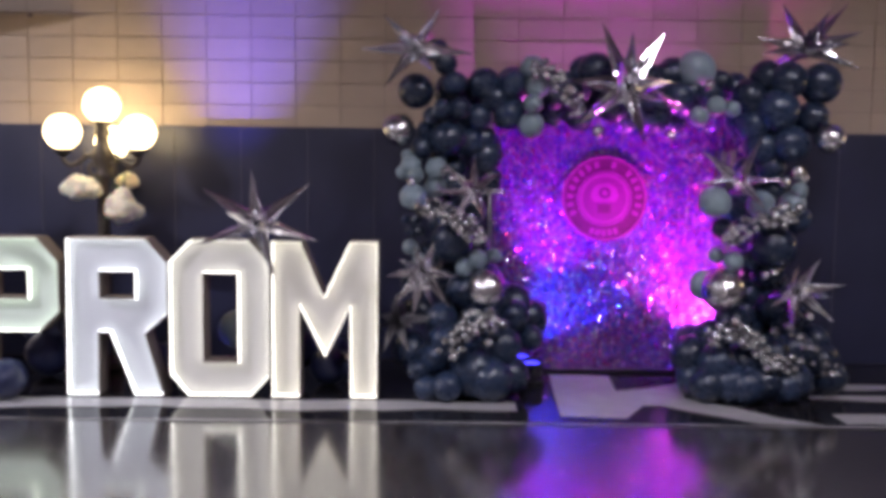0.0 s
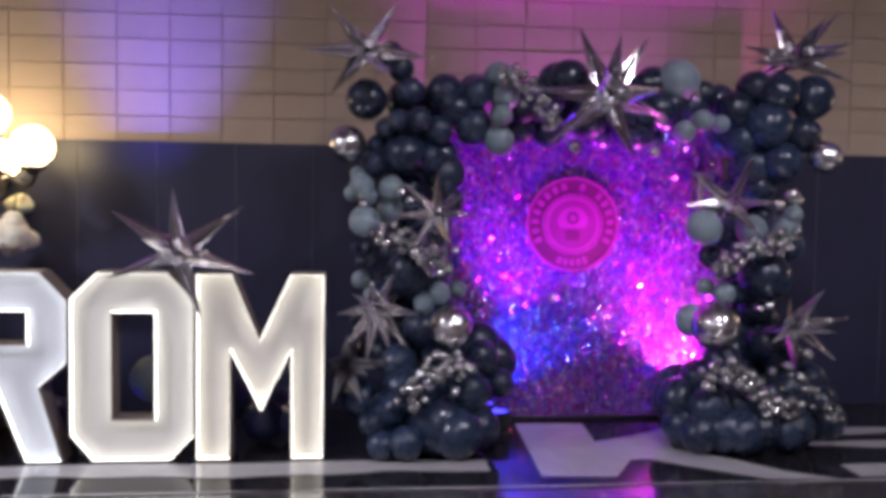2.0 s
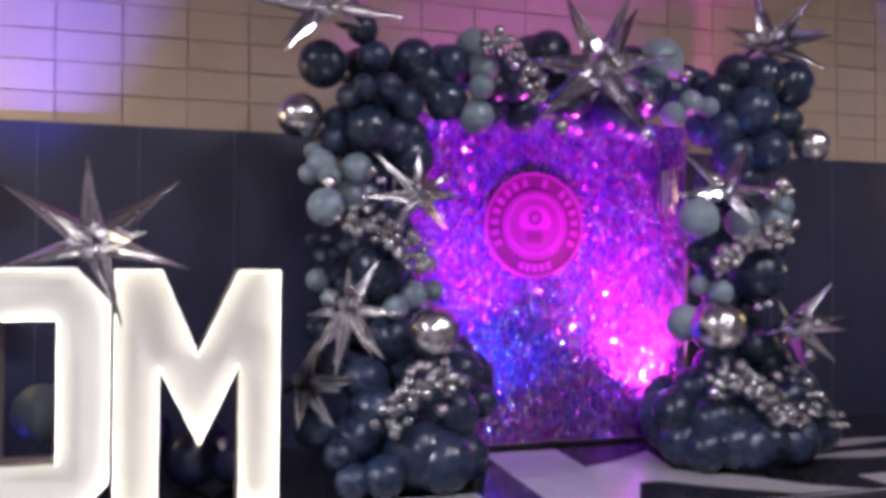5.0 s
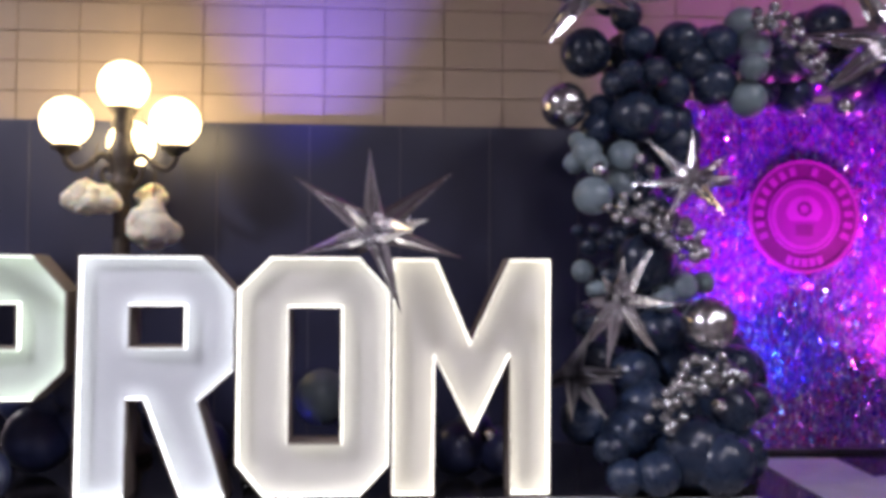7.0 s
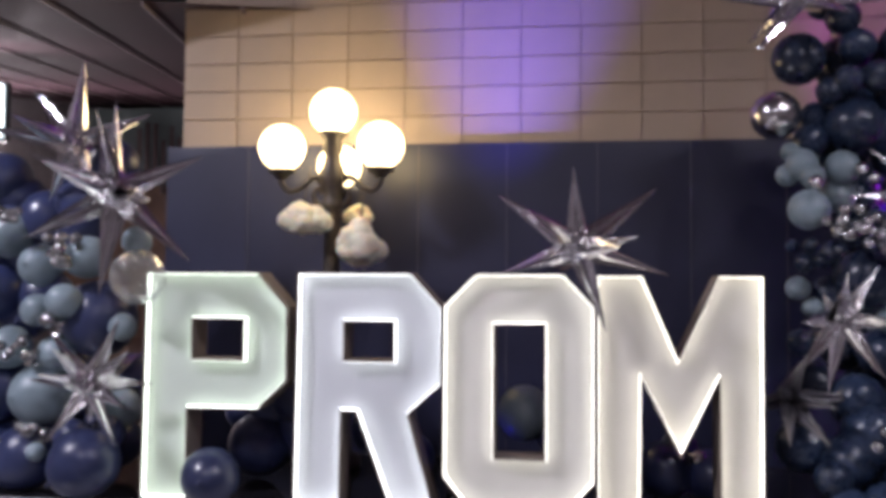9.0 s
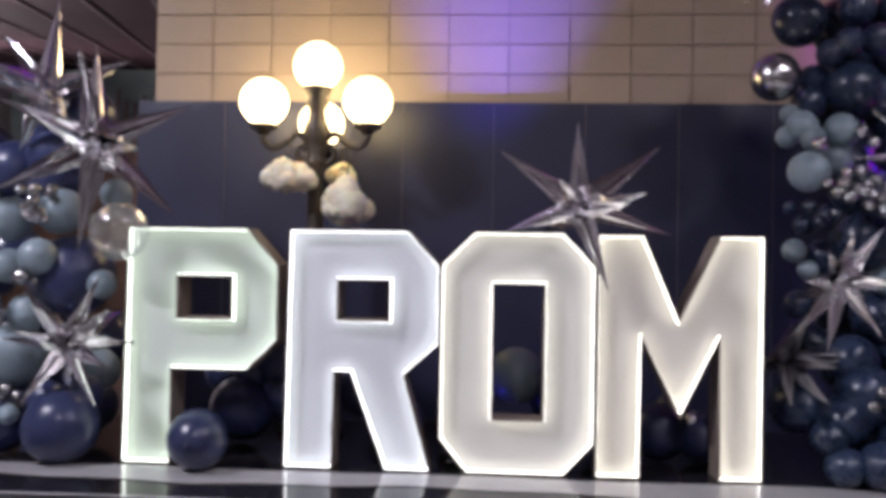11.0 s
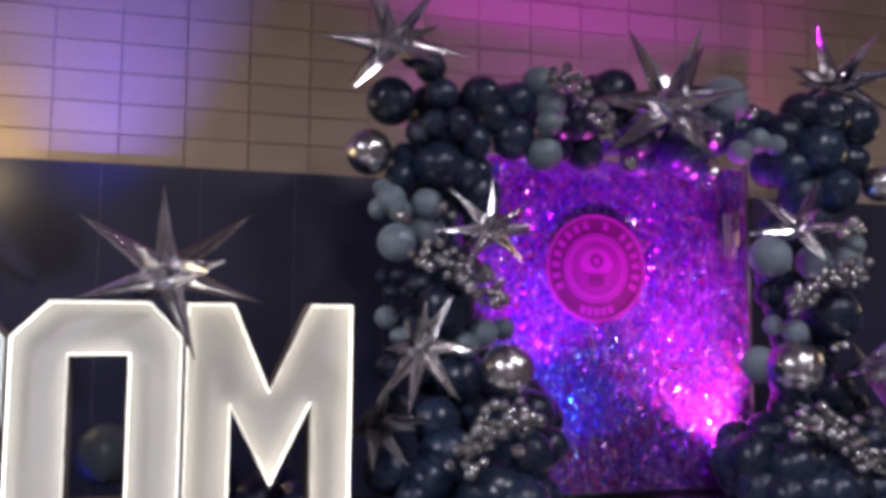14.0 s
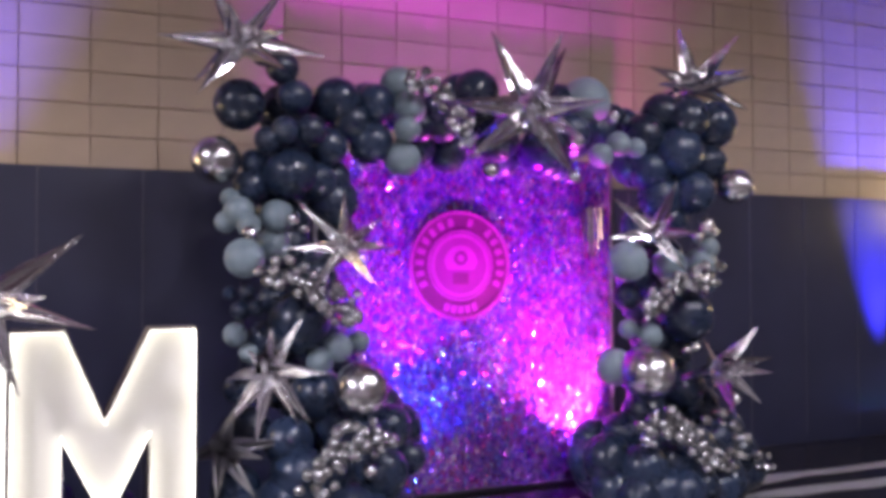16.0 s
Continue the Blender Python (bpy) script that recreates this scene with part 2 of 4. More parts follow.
floor_band("black glossy floor covering under the whole display", BLACK_VINYL, -2.6, 9.6, -0.62, 1.44, 0.004, 0.01)
floor_band("thin pale edge of the black floor covering", WHITE_VINYL, -2.6, 9.6, -0.645, -0.618, 0.008, 0.01)
floor_band("white band of floor covering along the letters", WHITE_VINYL, -2.4, 4.3, -0.33, -0.06, 0.008, 0.03)
def floor_piece(label, mat, outline, top):
    """A flat piece of floor covering with straight edges."""
    bm, line = bmesh.new(), smooth_line([(*p, top) for p in (*outline, outline[0])], 1)[:-1]
    bm.faces.new([bm.verts.new(p) for p in line])
    return tagged(part("trim", bm, mat), label, "floor covering", kind="structure")


floor_piece("white jagged floor panel before the foil curtain, running out in a tail", WHITE_VINYL, ((4.67, 0.86), (4.95, 0.86), (5.19, 0.84), (5.15, 0.32), (5.45, 0.44), (5.76, 0.64), (5.66, 0.14), (5.98, -0.16), (6.18, -0.42), (6.46, -0.61), (6.0, -0.58), (5.57, -0.27), (5.4, -0.12), (5.27, -0.13), (5.07, -0.48), (4.60, -0.45)), 0.008)
floor_band("white band of floor covering, far one", WHITE_VINYL, 6.6, 8.6, 0.44, 0.61, 0.008, 0.03)
floor_band("white band of floor covering, middle one", WHITE_VINYL, 6.4, 8.9, 0.08, 0.24, 0.008, 0.035)
floor_band("white band of floor covering, near one", WHITE_VINYL, 6.62, 9.2, -0.54, -0.32, 0.008, 0.04)

# padded lower wall: upright vinyl pads
PAD_W = 0.61


def pad_form():
    """An upright pad whose face swells towards its middle."""
    bm, steps = bmesh.new(), 14
    levels = (0.005, 0.04, 0.10, 1.10, PAD_TOP - 0.10, PAD_TOP - 0.03, PAD_TOP)
    share = (0.0, 0.6, 1.0, 1.0, 1.0, 0.65, 0.0)
    rows = []
    for z, full in zip(levels, share):
        front = [bm.verts.new((0.0012 + (PAD_W - 0.0024) * k / steps, -0.050 - 0.004 * full * (1 - (2 * k / steps - 1) ** 2), z)) for k in range(steps + 1)]
        rows.append(front)
    for low, high in zip(rows, rows[1:]):
        for k in range(steps):
            bm.faces.new((low[k], low[k + 1], high[k + 1], high[k]))
    # the sides and the top, with sharp edges
    for x in (0.0012, PAD_W - 0.0012):
        bm.faces.new([bm.verts.new((x, y, z)) for y, z in ((-0.003, 0.005), (-0.050, 0.005), (-0.050, PAD_TOP), (-0.003, PAD_TOP))])
    bm.faces.new([bm.verts.new((x, y, PAD_TOP)) for x, y in ((0.0012, -0.050), (PAD_W - 0.0012, -0.050), (PAD_W - 0.0012, -0.003), (0.0012, -0.003))])
    return bm


pads = thing("padding", "dark navy vinyl wall pads with upright seams", "wall padding", kind="structure")
pad_mesh = None
for n in range(24):
    x = CORNER - 0.1 + n * PAD_W
    if pad_mesh is None:
        pad_mesh = mesh_of(pad_form(), "panel", PAD, True)
    panel = part("panel", pad_mesh, PAD, pads)
    panel.location = (x, WALL_Y, 0)
    if n:
        if n == 1:
            piping_mesh = mesh_of(boxed(-0.0035, 0.0035, -0.056, -0.045, 0.08, PAD_TOP - 0.012, bevel=0.0012), "piping", PIPING)
        part("piping", piping_mesh, PIPING, pads).location = (x, WALL_Y, 0)

# hall beyond the corner: a sloping roof with pale ribs, and a far rail
roof = bmesh.new()
RUN, ACROSS = Vector((-0.284, 0.959, 0.149)), Vector((0.959, 0.284, 0.0))
START = Vector((-1.6, 1.9, 3.25))
corners = [START + ACROSS * s + RUN * t for s, t in ((-9, -1), (7, -1), (7, 30), (-9, 30))]
roof.faces.new([roof.verts.new(c + Vector((0, 0, 0.02))) for c in corners])
for k in range(24):
    s = -8.8 + k * 0.68
    tube(roof, [START + ACROSS * s + RUN * t for t in (-1, 30)], 0.016, 6)
roof_ob = part("ceiling_side", roof, SIDE_ROOF)
roof_ob.data.materials.append(RIB)
for face in roof_ob.data.polygons:
    face.material_index = 1 if face.index > 0 else 0
tagged(roof_ob, "dark sloping hall roof with pale ribs", "ceiling", kind="structure")

rail = thing("railing", "row of upright pale bars far down the side hall", "railing", -4.5, 14, 0)
bar_mesh = mesh_of(lathe([(0.05, 0), (0.05, 1.3)], 8), "bar", RIB, True)
rng = random.Random(5)
for k in range(34):
    bar = part("bar", bar_mesh, RIB, rail)
    bar.location, bar.scale = (-2.6 + 0.19 * k, 0, 3.35 + rng.uniform(-0.15, 0.1)), (1, 1, rng.uniform(0.75, 1.1))
part("base_wall", boxed(-4.4, 4.4, 0.1, 0.3, 0, 3.4), BROWN, rail)
part("back_wall", boxed(-4.4, 4.4, 0.3, 0.5, 0, 5.2), TEAL, rail)

def side_lamp(x, y, z, energy):
    ob = thing("wall_lamp", "pale glowing box lamp on a stand in the side hall; the far one is an added fill", "lamp", x, y, 0, group="side hall lamps")
    part("housing", boxed(-0.16, 0.16, 0, 0.08, z - 0.32, z + 0.32, bevel=0.02), PLASTIC, ob)
    part("diffuser", boxed(-0.15, 0.15, -0.06, 0.0, z - 0.3, z + 0.3, bevel=0.03), WINDOW_LAMP, ob)
    part("stand", boxed(-0.03, 0.03, 0.02, 0.06, 0, z - 0.3), PLASTIC, ob)
    lamp("side_hall_light", "POINT", energy, (0.95, 0.85, 0.9), Matrix.Translation((x, y - 0.2, z)), 0.15)


side_lamp(-3.77, 4.1, 3.0, 70)
# unseen second lamp, added to brighten the side hall's far end
side_lamp(-7.2, 9.5, 2.4, 700)

# lamps under the hall ceiling, over and behind the walk
def ceiling_lamp(x, y, energy):
    ob = thing("ceiling_lamp", "round dim hall ceiling lamp with black shade", "lamp", x, y, HIGH, group="hall ceiling lamps")
    part("shade", lathe([(0.02, 0), (0.06, -0.1), (0.40, -0.32), (0.43, -0.36), (0.40, -0.35)], 24), PLASTIC, ob, smooth=True)
    part("diffuser", lathe([(0.0, -0.365), (0.385, -0.358), (0.385, -0.35), (0.0, -0.35)], 24), HALL_LAMP, ob)
    lamp("hall_light", "SPOT", energy, (0.85, 0.82, 1.0), pose(x, y, HIGH - 0.38), 0.35, 150, 0.6)
    return ob


for x, y, energy in ((-3.5, -3.5, 2700), (2.2, -7.5, 700), (5.4, -4.0, 540), (9.0, -4.5, 620)):
    ceiling_lamp(x, y, energy)

# ---- marquee letters ----
def inset(loop, d):
    """The loop moved to its left by d, mitred."""
    done = []
    for n, p in enumerate(loop):
        a, b = Vector(loop[n - 1]), Vector(loop[(n + 1) % len(loop)])
        p = Vector(p)
        u, v = (p - a).normalized(), (b - p).normalized()
        nu, nv = Vector((-u.y, u.x)), Vector((-v.y, v.x))
        done.append(p + (nu + nv) * (d / max(0.2, 1 + nu.dot(nv))))
    return [tuple(p) for p in done]


def ring(bm, loop_a, ya, loop_b, yb):
    a, b = [bm.verts.new((x, ya, z)) for x, z in loop_a], [bm.verts.new((x, yb, z)) for x, z in loop_b]
    for n in range(len(a)):
        m = (n + 1) % len(a)
        bm.faces.new((a[n], a[m], b[m], b[n]))


def plate(bm, loops, y):
    edges = []
    for loop in loops:
        verts = [bm.verts.new((x, y, z)) for x, z in loop]
        edges += [bm.edges.new((verts[n - 1], verts[n])) for n in range(len(verts))]
    bmesh.ops.triangle_fill(bm, use_beauty=True, use_dissolve=False, edges=edges)


def letter(name, x, outer, holes, tint, label):
    """An upright lit letter; outer runs counter-clockwise, holes clockwise."""
    ob = thing(name, label, "marquee letter", x, 0, 0.006, group="lit letters")
    loops = [outer, *holes]
    for loop in loops:
        shell = bmesh.new()
        inner = inset(loop, 0.009)
        ring(shell, loop, 0.0, loop, 0.20)
        ring(shell, loop, 0.0, inner, 0.0)
        part("casing", shell, CASING, ob)
        lip = bmesh.new()
        ring(lip, inner, 0.001, inner, 0.09)
        part("rim", lip, RIM, ob, "white inside of the rim")
    back = bmesh.new()
    plate(back, loops, 0.199)
    part("back_panel", back, CASING, ob)
    glow = material(name + "_face", tuple(0.63 * (0.40 + 0.60 * c) for c in tint), 0.45, vary=0.05, scale=3, emit=tint, strength=0.035)
    face = bmesh.new()
    plate(face, [inset(loop, 0.009) for loop in loops], 0.062)
    acrylic = part("face", face, glow, ob, "backlit white acrylic face")
    led = material(name + "_led", (0.9, 0.9, 0.9), 0.5, emit=tuple(0.5 + 0.5 * c for c in tint), strength=3.4)
    for loop in loops:
        strip = bmesh.new()
        near, far = inset(loop, 0.0095), inset(loop, 0.0125)
        ring(strip, near, 0.016, far, 0.018)
        ring(strip, far, 0.018, far, 0.040)
        ring(strip, far, 0.040, near, 0.042)
        part("led_strip", strip, led, ob, "bright white light strip inside the rim")
    screw = mesh_of(lathe([(0.0, 0.0), (0.006, 0.0), (0.005, 0.003), (0.0, 0.004)], 8), "screw", STEEL)
    for sx in (0.05,):
        s = part("screw", screw, STEEL, acrylic)
        s.location, s.rotation_euler = (sx, 0.061, 0.05), (radians(90), 0, 0)
    return ob


letter("letter_p", 0.0, [(0, 0), (0.262, 0), (0.262, 0.487), (0.65, 0.487), (0.81, 0.645), (0.81, 1.035), (0.645, 1.22), (0.012, 1.22)], [[(0.285, 0.754), (0.285, 0.966), (0.562, 0.966), (0.562, 0.754)]], (0.84, 1.0, 0.80), "lit white marquee letter P with glowing rim, faintly green")
letter("letter_r", 0.848, [(0, 0), (0.255, 0), (0.262, 0.49), (0.335, 0.49), (0.52, 0), (0.755, 0), (0.615, 0.485), (0.79, 0.64), (0.79, 1.04), (0.625, 1.22), (0.012, 1.22)], [[(0.272, 0.76), (0.272, 0.96), (0.53, 0.96), (0.53, 0.76)]], (0.90, 0.95, 1.0), "lit white marquee letter R with glowing rim, faintly blue")
letter("letter_o", 1.64, [(0.14, 0), (0.63, 0), (0.78, 0.16), (0.78, 1.05), (0.62, 1.22), (0.17, 1.22), (0.0, 1.05), (0.0, 0.17)], [[(0.270, 0.277), (0.270, 0.953), (0.523, 0.953), (0.523, 0.277)]], (1.0, 0.96, 0.83), "lit white marquee letter O with glowing rim")
letter("letter_m", 2.425, [(0, 0), (0.222, 0), (0.224, 0.695), (0.415, 0.303), (0.602, 0.695), (0.604, 0), (0.818, 0), (0.822, 1.215), (0.6, 1.215), (0.405, 0.80), (0.232, 1.215), (0, 1.215)], [], (1.0, 0.93, 0.76), "lit white marquee letter M with glowing rim, warm white")

# ---- balloons ----
def balloon_mesh(name, mat):
    """A round balloon, slightly drawn towards its knot."""
    profile = [(0.0, -1.16), (0.05, -1.15), (0.07, -1.12), (0.03, -1.09), (0.05, -1.05)]
    for k in range(1, 17):
        a = -math.pi / 2 + math.pi * k / 17
        pull = 0.05 * max(0, -math.sin(a)) ** 3
        profile.append((math.cos(a) * (1 - pull), math.sin(a) * (1 + pull)))
    profile.append((0.0, 1.0))
    return mesh_of(lathe(profile, 24), name, mat, True)


BALLOONS = {"blue_balloon": balloon_mesh("blue_balloon", ROYAL), "navy_balloon": balloon_mesh("navy_balloon", NAVY), "dusty_blue_balloon": balloon_mesh("dusty_blue_balloon", DUSTY), "chrome_balloon": balloon_mesh("chrome_balloon", CHROME), "pearl_balloon": balloon_mesh("pearl_balloon", PEARL)}
LABELS = {"navy_balloon": "shiny dark navy balloon", "dusty_blue_balloon": "matt dusty blue balloon", "chrome_balloon": "mirror silver balloon"}
turns = random.Random(11)


def blow(kind, garland, x, y, z, r):
    ob = part(kind, BALLOONS[kind], None, garland)
    r *= 0.87 if kind == "chrome_balloon" else 1.0
    ob.location = (x, y, max(z, r * 1.0 + 0.01))
    # the knot points inwards and back
    ob.rotation_euler = (radians(-70 + turns.uniform(-35, 35)), radians(turns.uniform(-40, 40)), turns.uniform(-0.6, 0.6))
    ob.scale = (r, r, r * turns.uniform(1.0, 1.06))
    return ob


def pearls(garland, points, count, r=0.031, spread=0.05):
    """A band of small silver balloons, three abreast, along a line."""
    line = smooth_line(points, 10)
    for k in range(count):
        n = int((len(line) - 1) * k / max(1, count - 1))
        at, ahead = line[n], (line[min(n + 1, len(line) - 1)] - line[max(n - 1, 0)]).normalized()
        side = Vector((-ahead.z, 0, ahead.x)) * ((k % 3) - 1) * spread
        ob = blow("pearl_balloon", garland, at.x + side.x + turns.uniform(-0.024, 0.024), at.y + turns.uniform(-0.04, 0.02), at.z + side.z + turns.uniform(-0.024, 0.024), r * turns.uniform(0.75, 1.3))


def packing(garland, x0, x1, y, z0, z1, count, r0, r1, kind="navy_balloon"):
    """Dark balloons at the back, which fill the garland's core."""
    for _ in range(count):
        blow(kind, garland, turns.uniform(x0, x1), y + turns.uniform(-0.06, 0.06), turns.uniform(z0, z1), turns.uniform(r0, r1))


LEFT_NAVY_HIGH = (
    (3.51, 0.36, 2.39, 0.140), (3.74, 0.36, 2.61, 0.093), (3.81, 0.36, 2.45, 0.100), (4.05, 0.36, 2.45, 0.133),
    (4.28, 0.36, 2.45, 0.116), (3.72, 0.20, 2.24, 0.075), (3.86, 0.20, 2.25, 0.085), (3.64, 0.25, 2.19, 0.075),
    (3.77, 0.30, 2.02, 0.147), (3.57, 0.36, 1.95, 0.097), (3.59, 0.36, 2.08, 0.076), (4.13, 0.36, 2.34, 0.112),
    (4.25, 0.36, 2.22, 0.129), (4.00, 0.36, 2.19, 0.107), (3.94, 0.40, 2.00, 0.120), (3.67, 0.45, 2.72, 0.094),
)
LEFT_DUSTY = (
    (4.46, 0.30, 2.43, 0.097), (4.42, 0.22, 2.29, 0.076), (4.43, 0.40, 2.58, 0.105), (4.42, 0.30, 2.13, 0.106),
    (3.45, 0.30, 1.88, 0.051), (3.48, 0.20, 1.80, 0.082), (3.42, 0.25, 1.75, 0.059), (3.52, 0.15, 1.73, 0.064),
    (3.68, 0.20, 1.78, 0.089), (3.67, 0.25, 1.64, 0.090), (3.50, 0.15, 1.56, 0.104), (3.48, 0.30, 1.16, 0.065),
    (3.55, 0.30, 1.06, 0.054), (4.01, 0.20, 1.08, 0.079), (4.14, 0.25, 1.10, 0.062), (3.91, 0.20, 1.01, 0.075),
)
LEFT_CHROME = (
    (3.38, 0.32, 2.08, 0.149), (4.07, -0.02, 0.88, 0.164), (3.74, 0.10, 1.76, 0.041), (3.80, 0.10, 1.71, 0.035),
    (3.49, -0.02, 1.68, 0.042), (4.09, -0.10, 0.47, 0.046), (4.12, 0.20, 1.37, 0.028),
)
LEFT_NAVY_MID = (
    (3.44, 0.25, 1.38, 0.035), (3.52, 0.20, 1.38, 0.041), (3.49, 0.20, 1.29, 0.052), (3.56, 0.15, 1.30, 0.041),
    (3.81, 0.25, 1.22, 0.166), (3.65, 0.35, 1.13, 0.097), (3.92, 0.30, 0.82, 0.154), (3.48, 0.25, 0.88, 0.073),
    (4.30, 0.20, 0.64, 0.124), (3.55, 0.30, 0.66, 0.119), (3.74, 0.20, 0.60, 0.133), (4.03, 0.25, 0.64, 0.138),
    (4.17, 0.20, 0.54, 0.123), (3.69, 0.40, 1.34, 0.077),
)
LEFT_NAVY_LOW = (
    (3.56, 0.00, 0.24, 0.092), (3.62, -0.05, 0.10, 0.098), (3.78, -0.08, 0.12, 0.117), (4.00, 0.05, 0.21, 0.209),
    (4.21, 0.10, 0.42, 0.154), (4.27, 0.10, 0.18, 0.155), (3.48, 0.25, 0.35, 0.136), (3.77, 0.10, 0.44, 0.151),
    (3.94, 0.15, 0.35, 0.171), (4.12, -0.05, 0.17, 0.167), (3.67, 0.10, 0.31, 0.134), (4.44, 0.30, 0.44, 0.108),
)
RIGHT_NAVY_HIGH = (
    (4.93, 0.40, 2.57, 0.144), (5.07, 0.40, 2.29, 0.138), (5.39, 0.40, 2.23, 0.159), (6.15, 0.40, 2.38, 0.141),
    (6.29, 0.40, 2.54, 0.132), (6.72, 0.40, 2.49, 0.162), (6.42, 0.30, 2.50, 0.149), (6.35, 0.30, 2.27, 0.167),
    (6.20, 0.40, 2.16, 0.142), (6.46, 0.30, 2.01, 0.149), (6.66, 0.40, 2.22, 0.135), (6.28, 0.40, 1.98, 0.150),
    (5.25, 0.40, 2.47, 0.122), (5.59, 0.40, 2.37, 0.125), (6.35, 0.40, 1.83, 0.113),
)
RIGHT_NAVY_MID = (
    (6.34, 0.25, 1.20, 0.183), (5.98, 0.36, 1.33, 0.091), (6.20, 0.36, 1.08, 0.092), (6.50, 0.30, 0.60, 0.130),
    (6.29, 0.45, 1.38, 0.132), (6.58, 0.40, 1.41, 0.114), (6.36, 0.40, 0.97, 0.131), (6.41, 0.35, 0.71, 0.149),
    (6.06, 0.30, 0.59, 0.144),
)
RIGHT_NAVY_LOW = (
    (5.72, 0.20, 0.34, 0.157), (5.74, 0.15, 0.16, 0.156), (5.87, 0.05, 0.30, 0.154), (6.10, 0.10, 0.31, 0.157),
    (6.32, 0.15, 0.35, 0.159), (6.52, 0.20, 0.39, 0.154), (6.78, 0.30, 0.28, 0.158), (6.86, 0.30, 0.14, 0.143),
    (6.47, 0.05, 0.16, 0.158), (6.21, 0.00, 0.15, 0.155), (5.97, 0.00, 0.15, 0.153), (5.79, 0.00, 0.14, 0.138),
    (6.08, -0.05, 0.15, 0.146), (6.40, 0.00, 0.13, 0.134), (5.89, 0.30, 0.47, 0.134), (6.74, 0.35, 0.43, 0.135),
)
RIGHT_DUSTY = (
    (5.74, 0.45, 2.59, 0.153), (5.85, 0.25, 2.29, 0.078), (5.98, 0.25, 2.27, 0.065), (5.72, 0.25, 2.21, 0.078),
    (5.84, 0.15, 1.55, 0.125), (6.23, 0.25, 1.53, 0.109), (6.48, 0.25, 1.54, 0.104), (5.88, 0.20, 1.13, 0.063),
    (6.00, 0.15, 1.09, 0.077), (5.81, 0.25, 0.89, 0.116), (6.51, 0.20, 1.64, 0.066),
)
RIGHT_CHROME = (
    (6.73, 0.20, 2.05, 0.135), (5.89, 0.02, 0.88, 0.191), (5.78, 0.20, 2.45, 0.049), (5.54, 0.25, 2.29, 0.063),
    (4.93, 0.20, 2.08, 0.059), (5.49, 0.20, 2.06, 0.048), (6.49, 0.20, 1.78, 0.066), (6.38, 0.15, 1.71, 0.051),
    (6.54, 0.20, 1.74, 0.048), (6.24, 0.10, 0.99, 0.035), (6.31, 0.10, 1.01, 0.036), (6.57, 0.05, 0.68, 0.050),
)
FAR_NAVY = (
    (-0.39, 0.25, 0.96, 0.217), (-0.42, 0.05, 0.31, 0.104), (-0.23, 0.05, 0.34, 0.106), (-0.29, -0.05, 0.19, 0.188),
    (-0.72, 0.10, 0.18, 0.180), (-0.69, 0.40, 0.63, 0.192), (-1.03, 0.30, 0.53, 0.189), (-0.85, 0.45, 1.56, 0.163),
    (-1.14, 0.40, 1.10, 0.194), (-0.68, 0.50, 1.80, 0.148), (-1.02, 0.30, 0.17, 0.173), (-0.31, 0.50, 0.60, 0.146),
    (0.48, 0.55, 0.22, 0.188), (0.54, 0.60, 0.43, 0.138), (0.33, 0.70, 0.39, 0.121), (2.81, 0.45, 0.15, 0.154),
    (3.04, 0.45, 0.14, 0.138), (2.90, 0.55, 0.26, 0.110),
)
FAR_DUSTY = (
    (-0.12, 0.15, 1.40, 0.085), (-0.47, 0.25, 1.31, 0.124), (-0.73, 0.20, 1.26, 0.123), (-0.14, 0.05, 0.92, 0.077),
    (-0.49, 0.05, 1.06, 0.098), (-0.67, 0.08, 1.01, 0.090), (-0.59, 0.15, 0.76, 0.106), (-0.67, 0.15, 0.53, 0.176),
    (-0.24, 0.25, 0.45, 0.117), (-0.59, -0.02, 0.24, 0.053), (2.04, 0.55, 0.44, 0.155), (-0.91, 0.20, 0.79, 0.123),
    (-1.02, 0.35, 1.45, 0.144),
)
FAR_CHROME = (
    (-0.54, -0.02, 0.96, 0.047), (-0.55, 0.10, 1.38, 0.030), (-0.57, 0.10, 1.32, 0.030), (-0.52, 0.10, 1.29, 0.030),
    (-0.48, 0.12, 1.40, 0.030), (-0.54, 0.10, 1.26, 0.027), (-0.59, 0.10, 1.28, 0.027), (-0.62, 0.00, 0.37, 0.035),
    (-0.56, 0.00, 0.34, 0.029), (-0.49, 0.02, 0.93, 0.027), (2.98, 0.40, 0.24, 0.052), (3.02, 0.35, 0.11, 0.042),
)
FAR_PEARL = (
    (-0.49, 0.00, 1.41, 0.037), (-0.40, 0.00, 1.41, 0.033), (-0.50, 0.00, 1.35, 0.037), (-0.55, 0.00, 1.32, 0.025),
    (-0.47, 0.00, 1.29, 0.033), (-0.51, 0.00, 1.27, 0.025), (-0.44, 0.00, 1.26, 0.023), (-0.57, 0.00, 1.41, 0.030),
    (-0.79, 0.00, 1.55, 0.030), (-0.75, 0.00, 1.56, 0.025), (-0.82, 0.00, 1.52, 0.030), (-0.77, 0.00, 1.51, 0.023),
    (-0.86, 0.00, 1.56, 0.030), (-0.70, 0.00, 0.84, 0.033), (-0.77, 0.00, 0.78, 0.030), (-0.67, 0.00, 0.76, 0.033),
    (-0.80, 0.00, 0.75, 0.025), (-0.74, 0.00, 0.81, 0.023), (-0.83, 0.00, 0.81, 0.030), (-0.65, 0.00, 0.35, 0.046),
    (-0.60, 0.00, 0.24, 0.059), (-0.75, 0.00, 0.26, 0.043), (-0.80, 0.00, 0.27, 0.036), (-0.55, 0.00, 0.96, 0.050),
    (-0.70, 0.00, 0.37, 0.033),
)
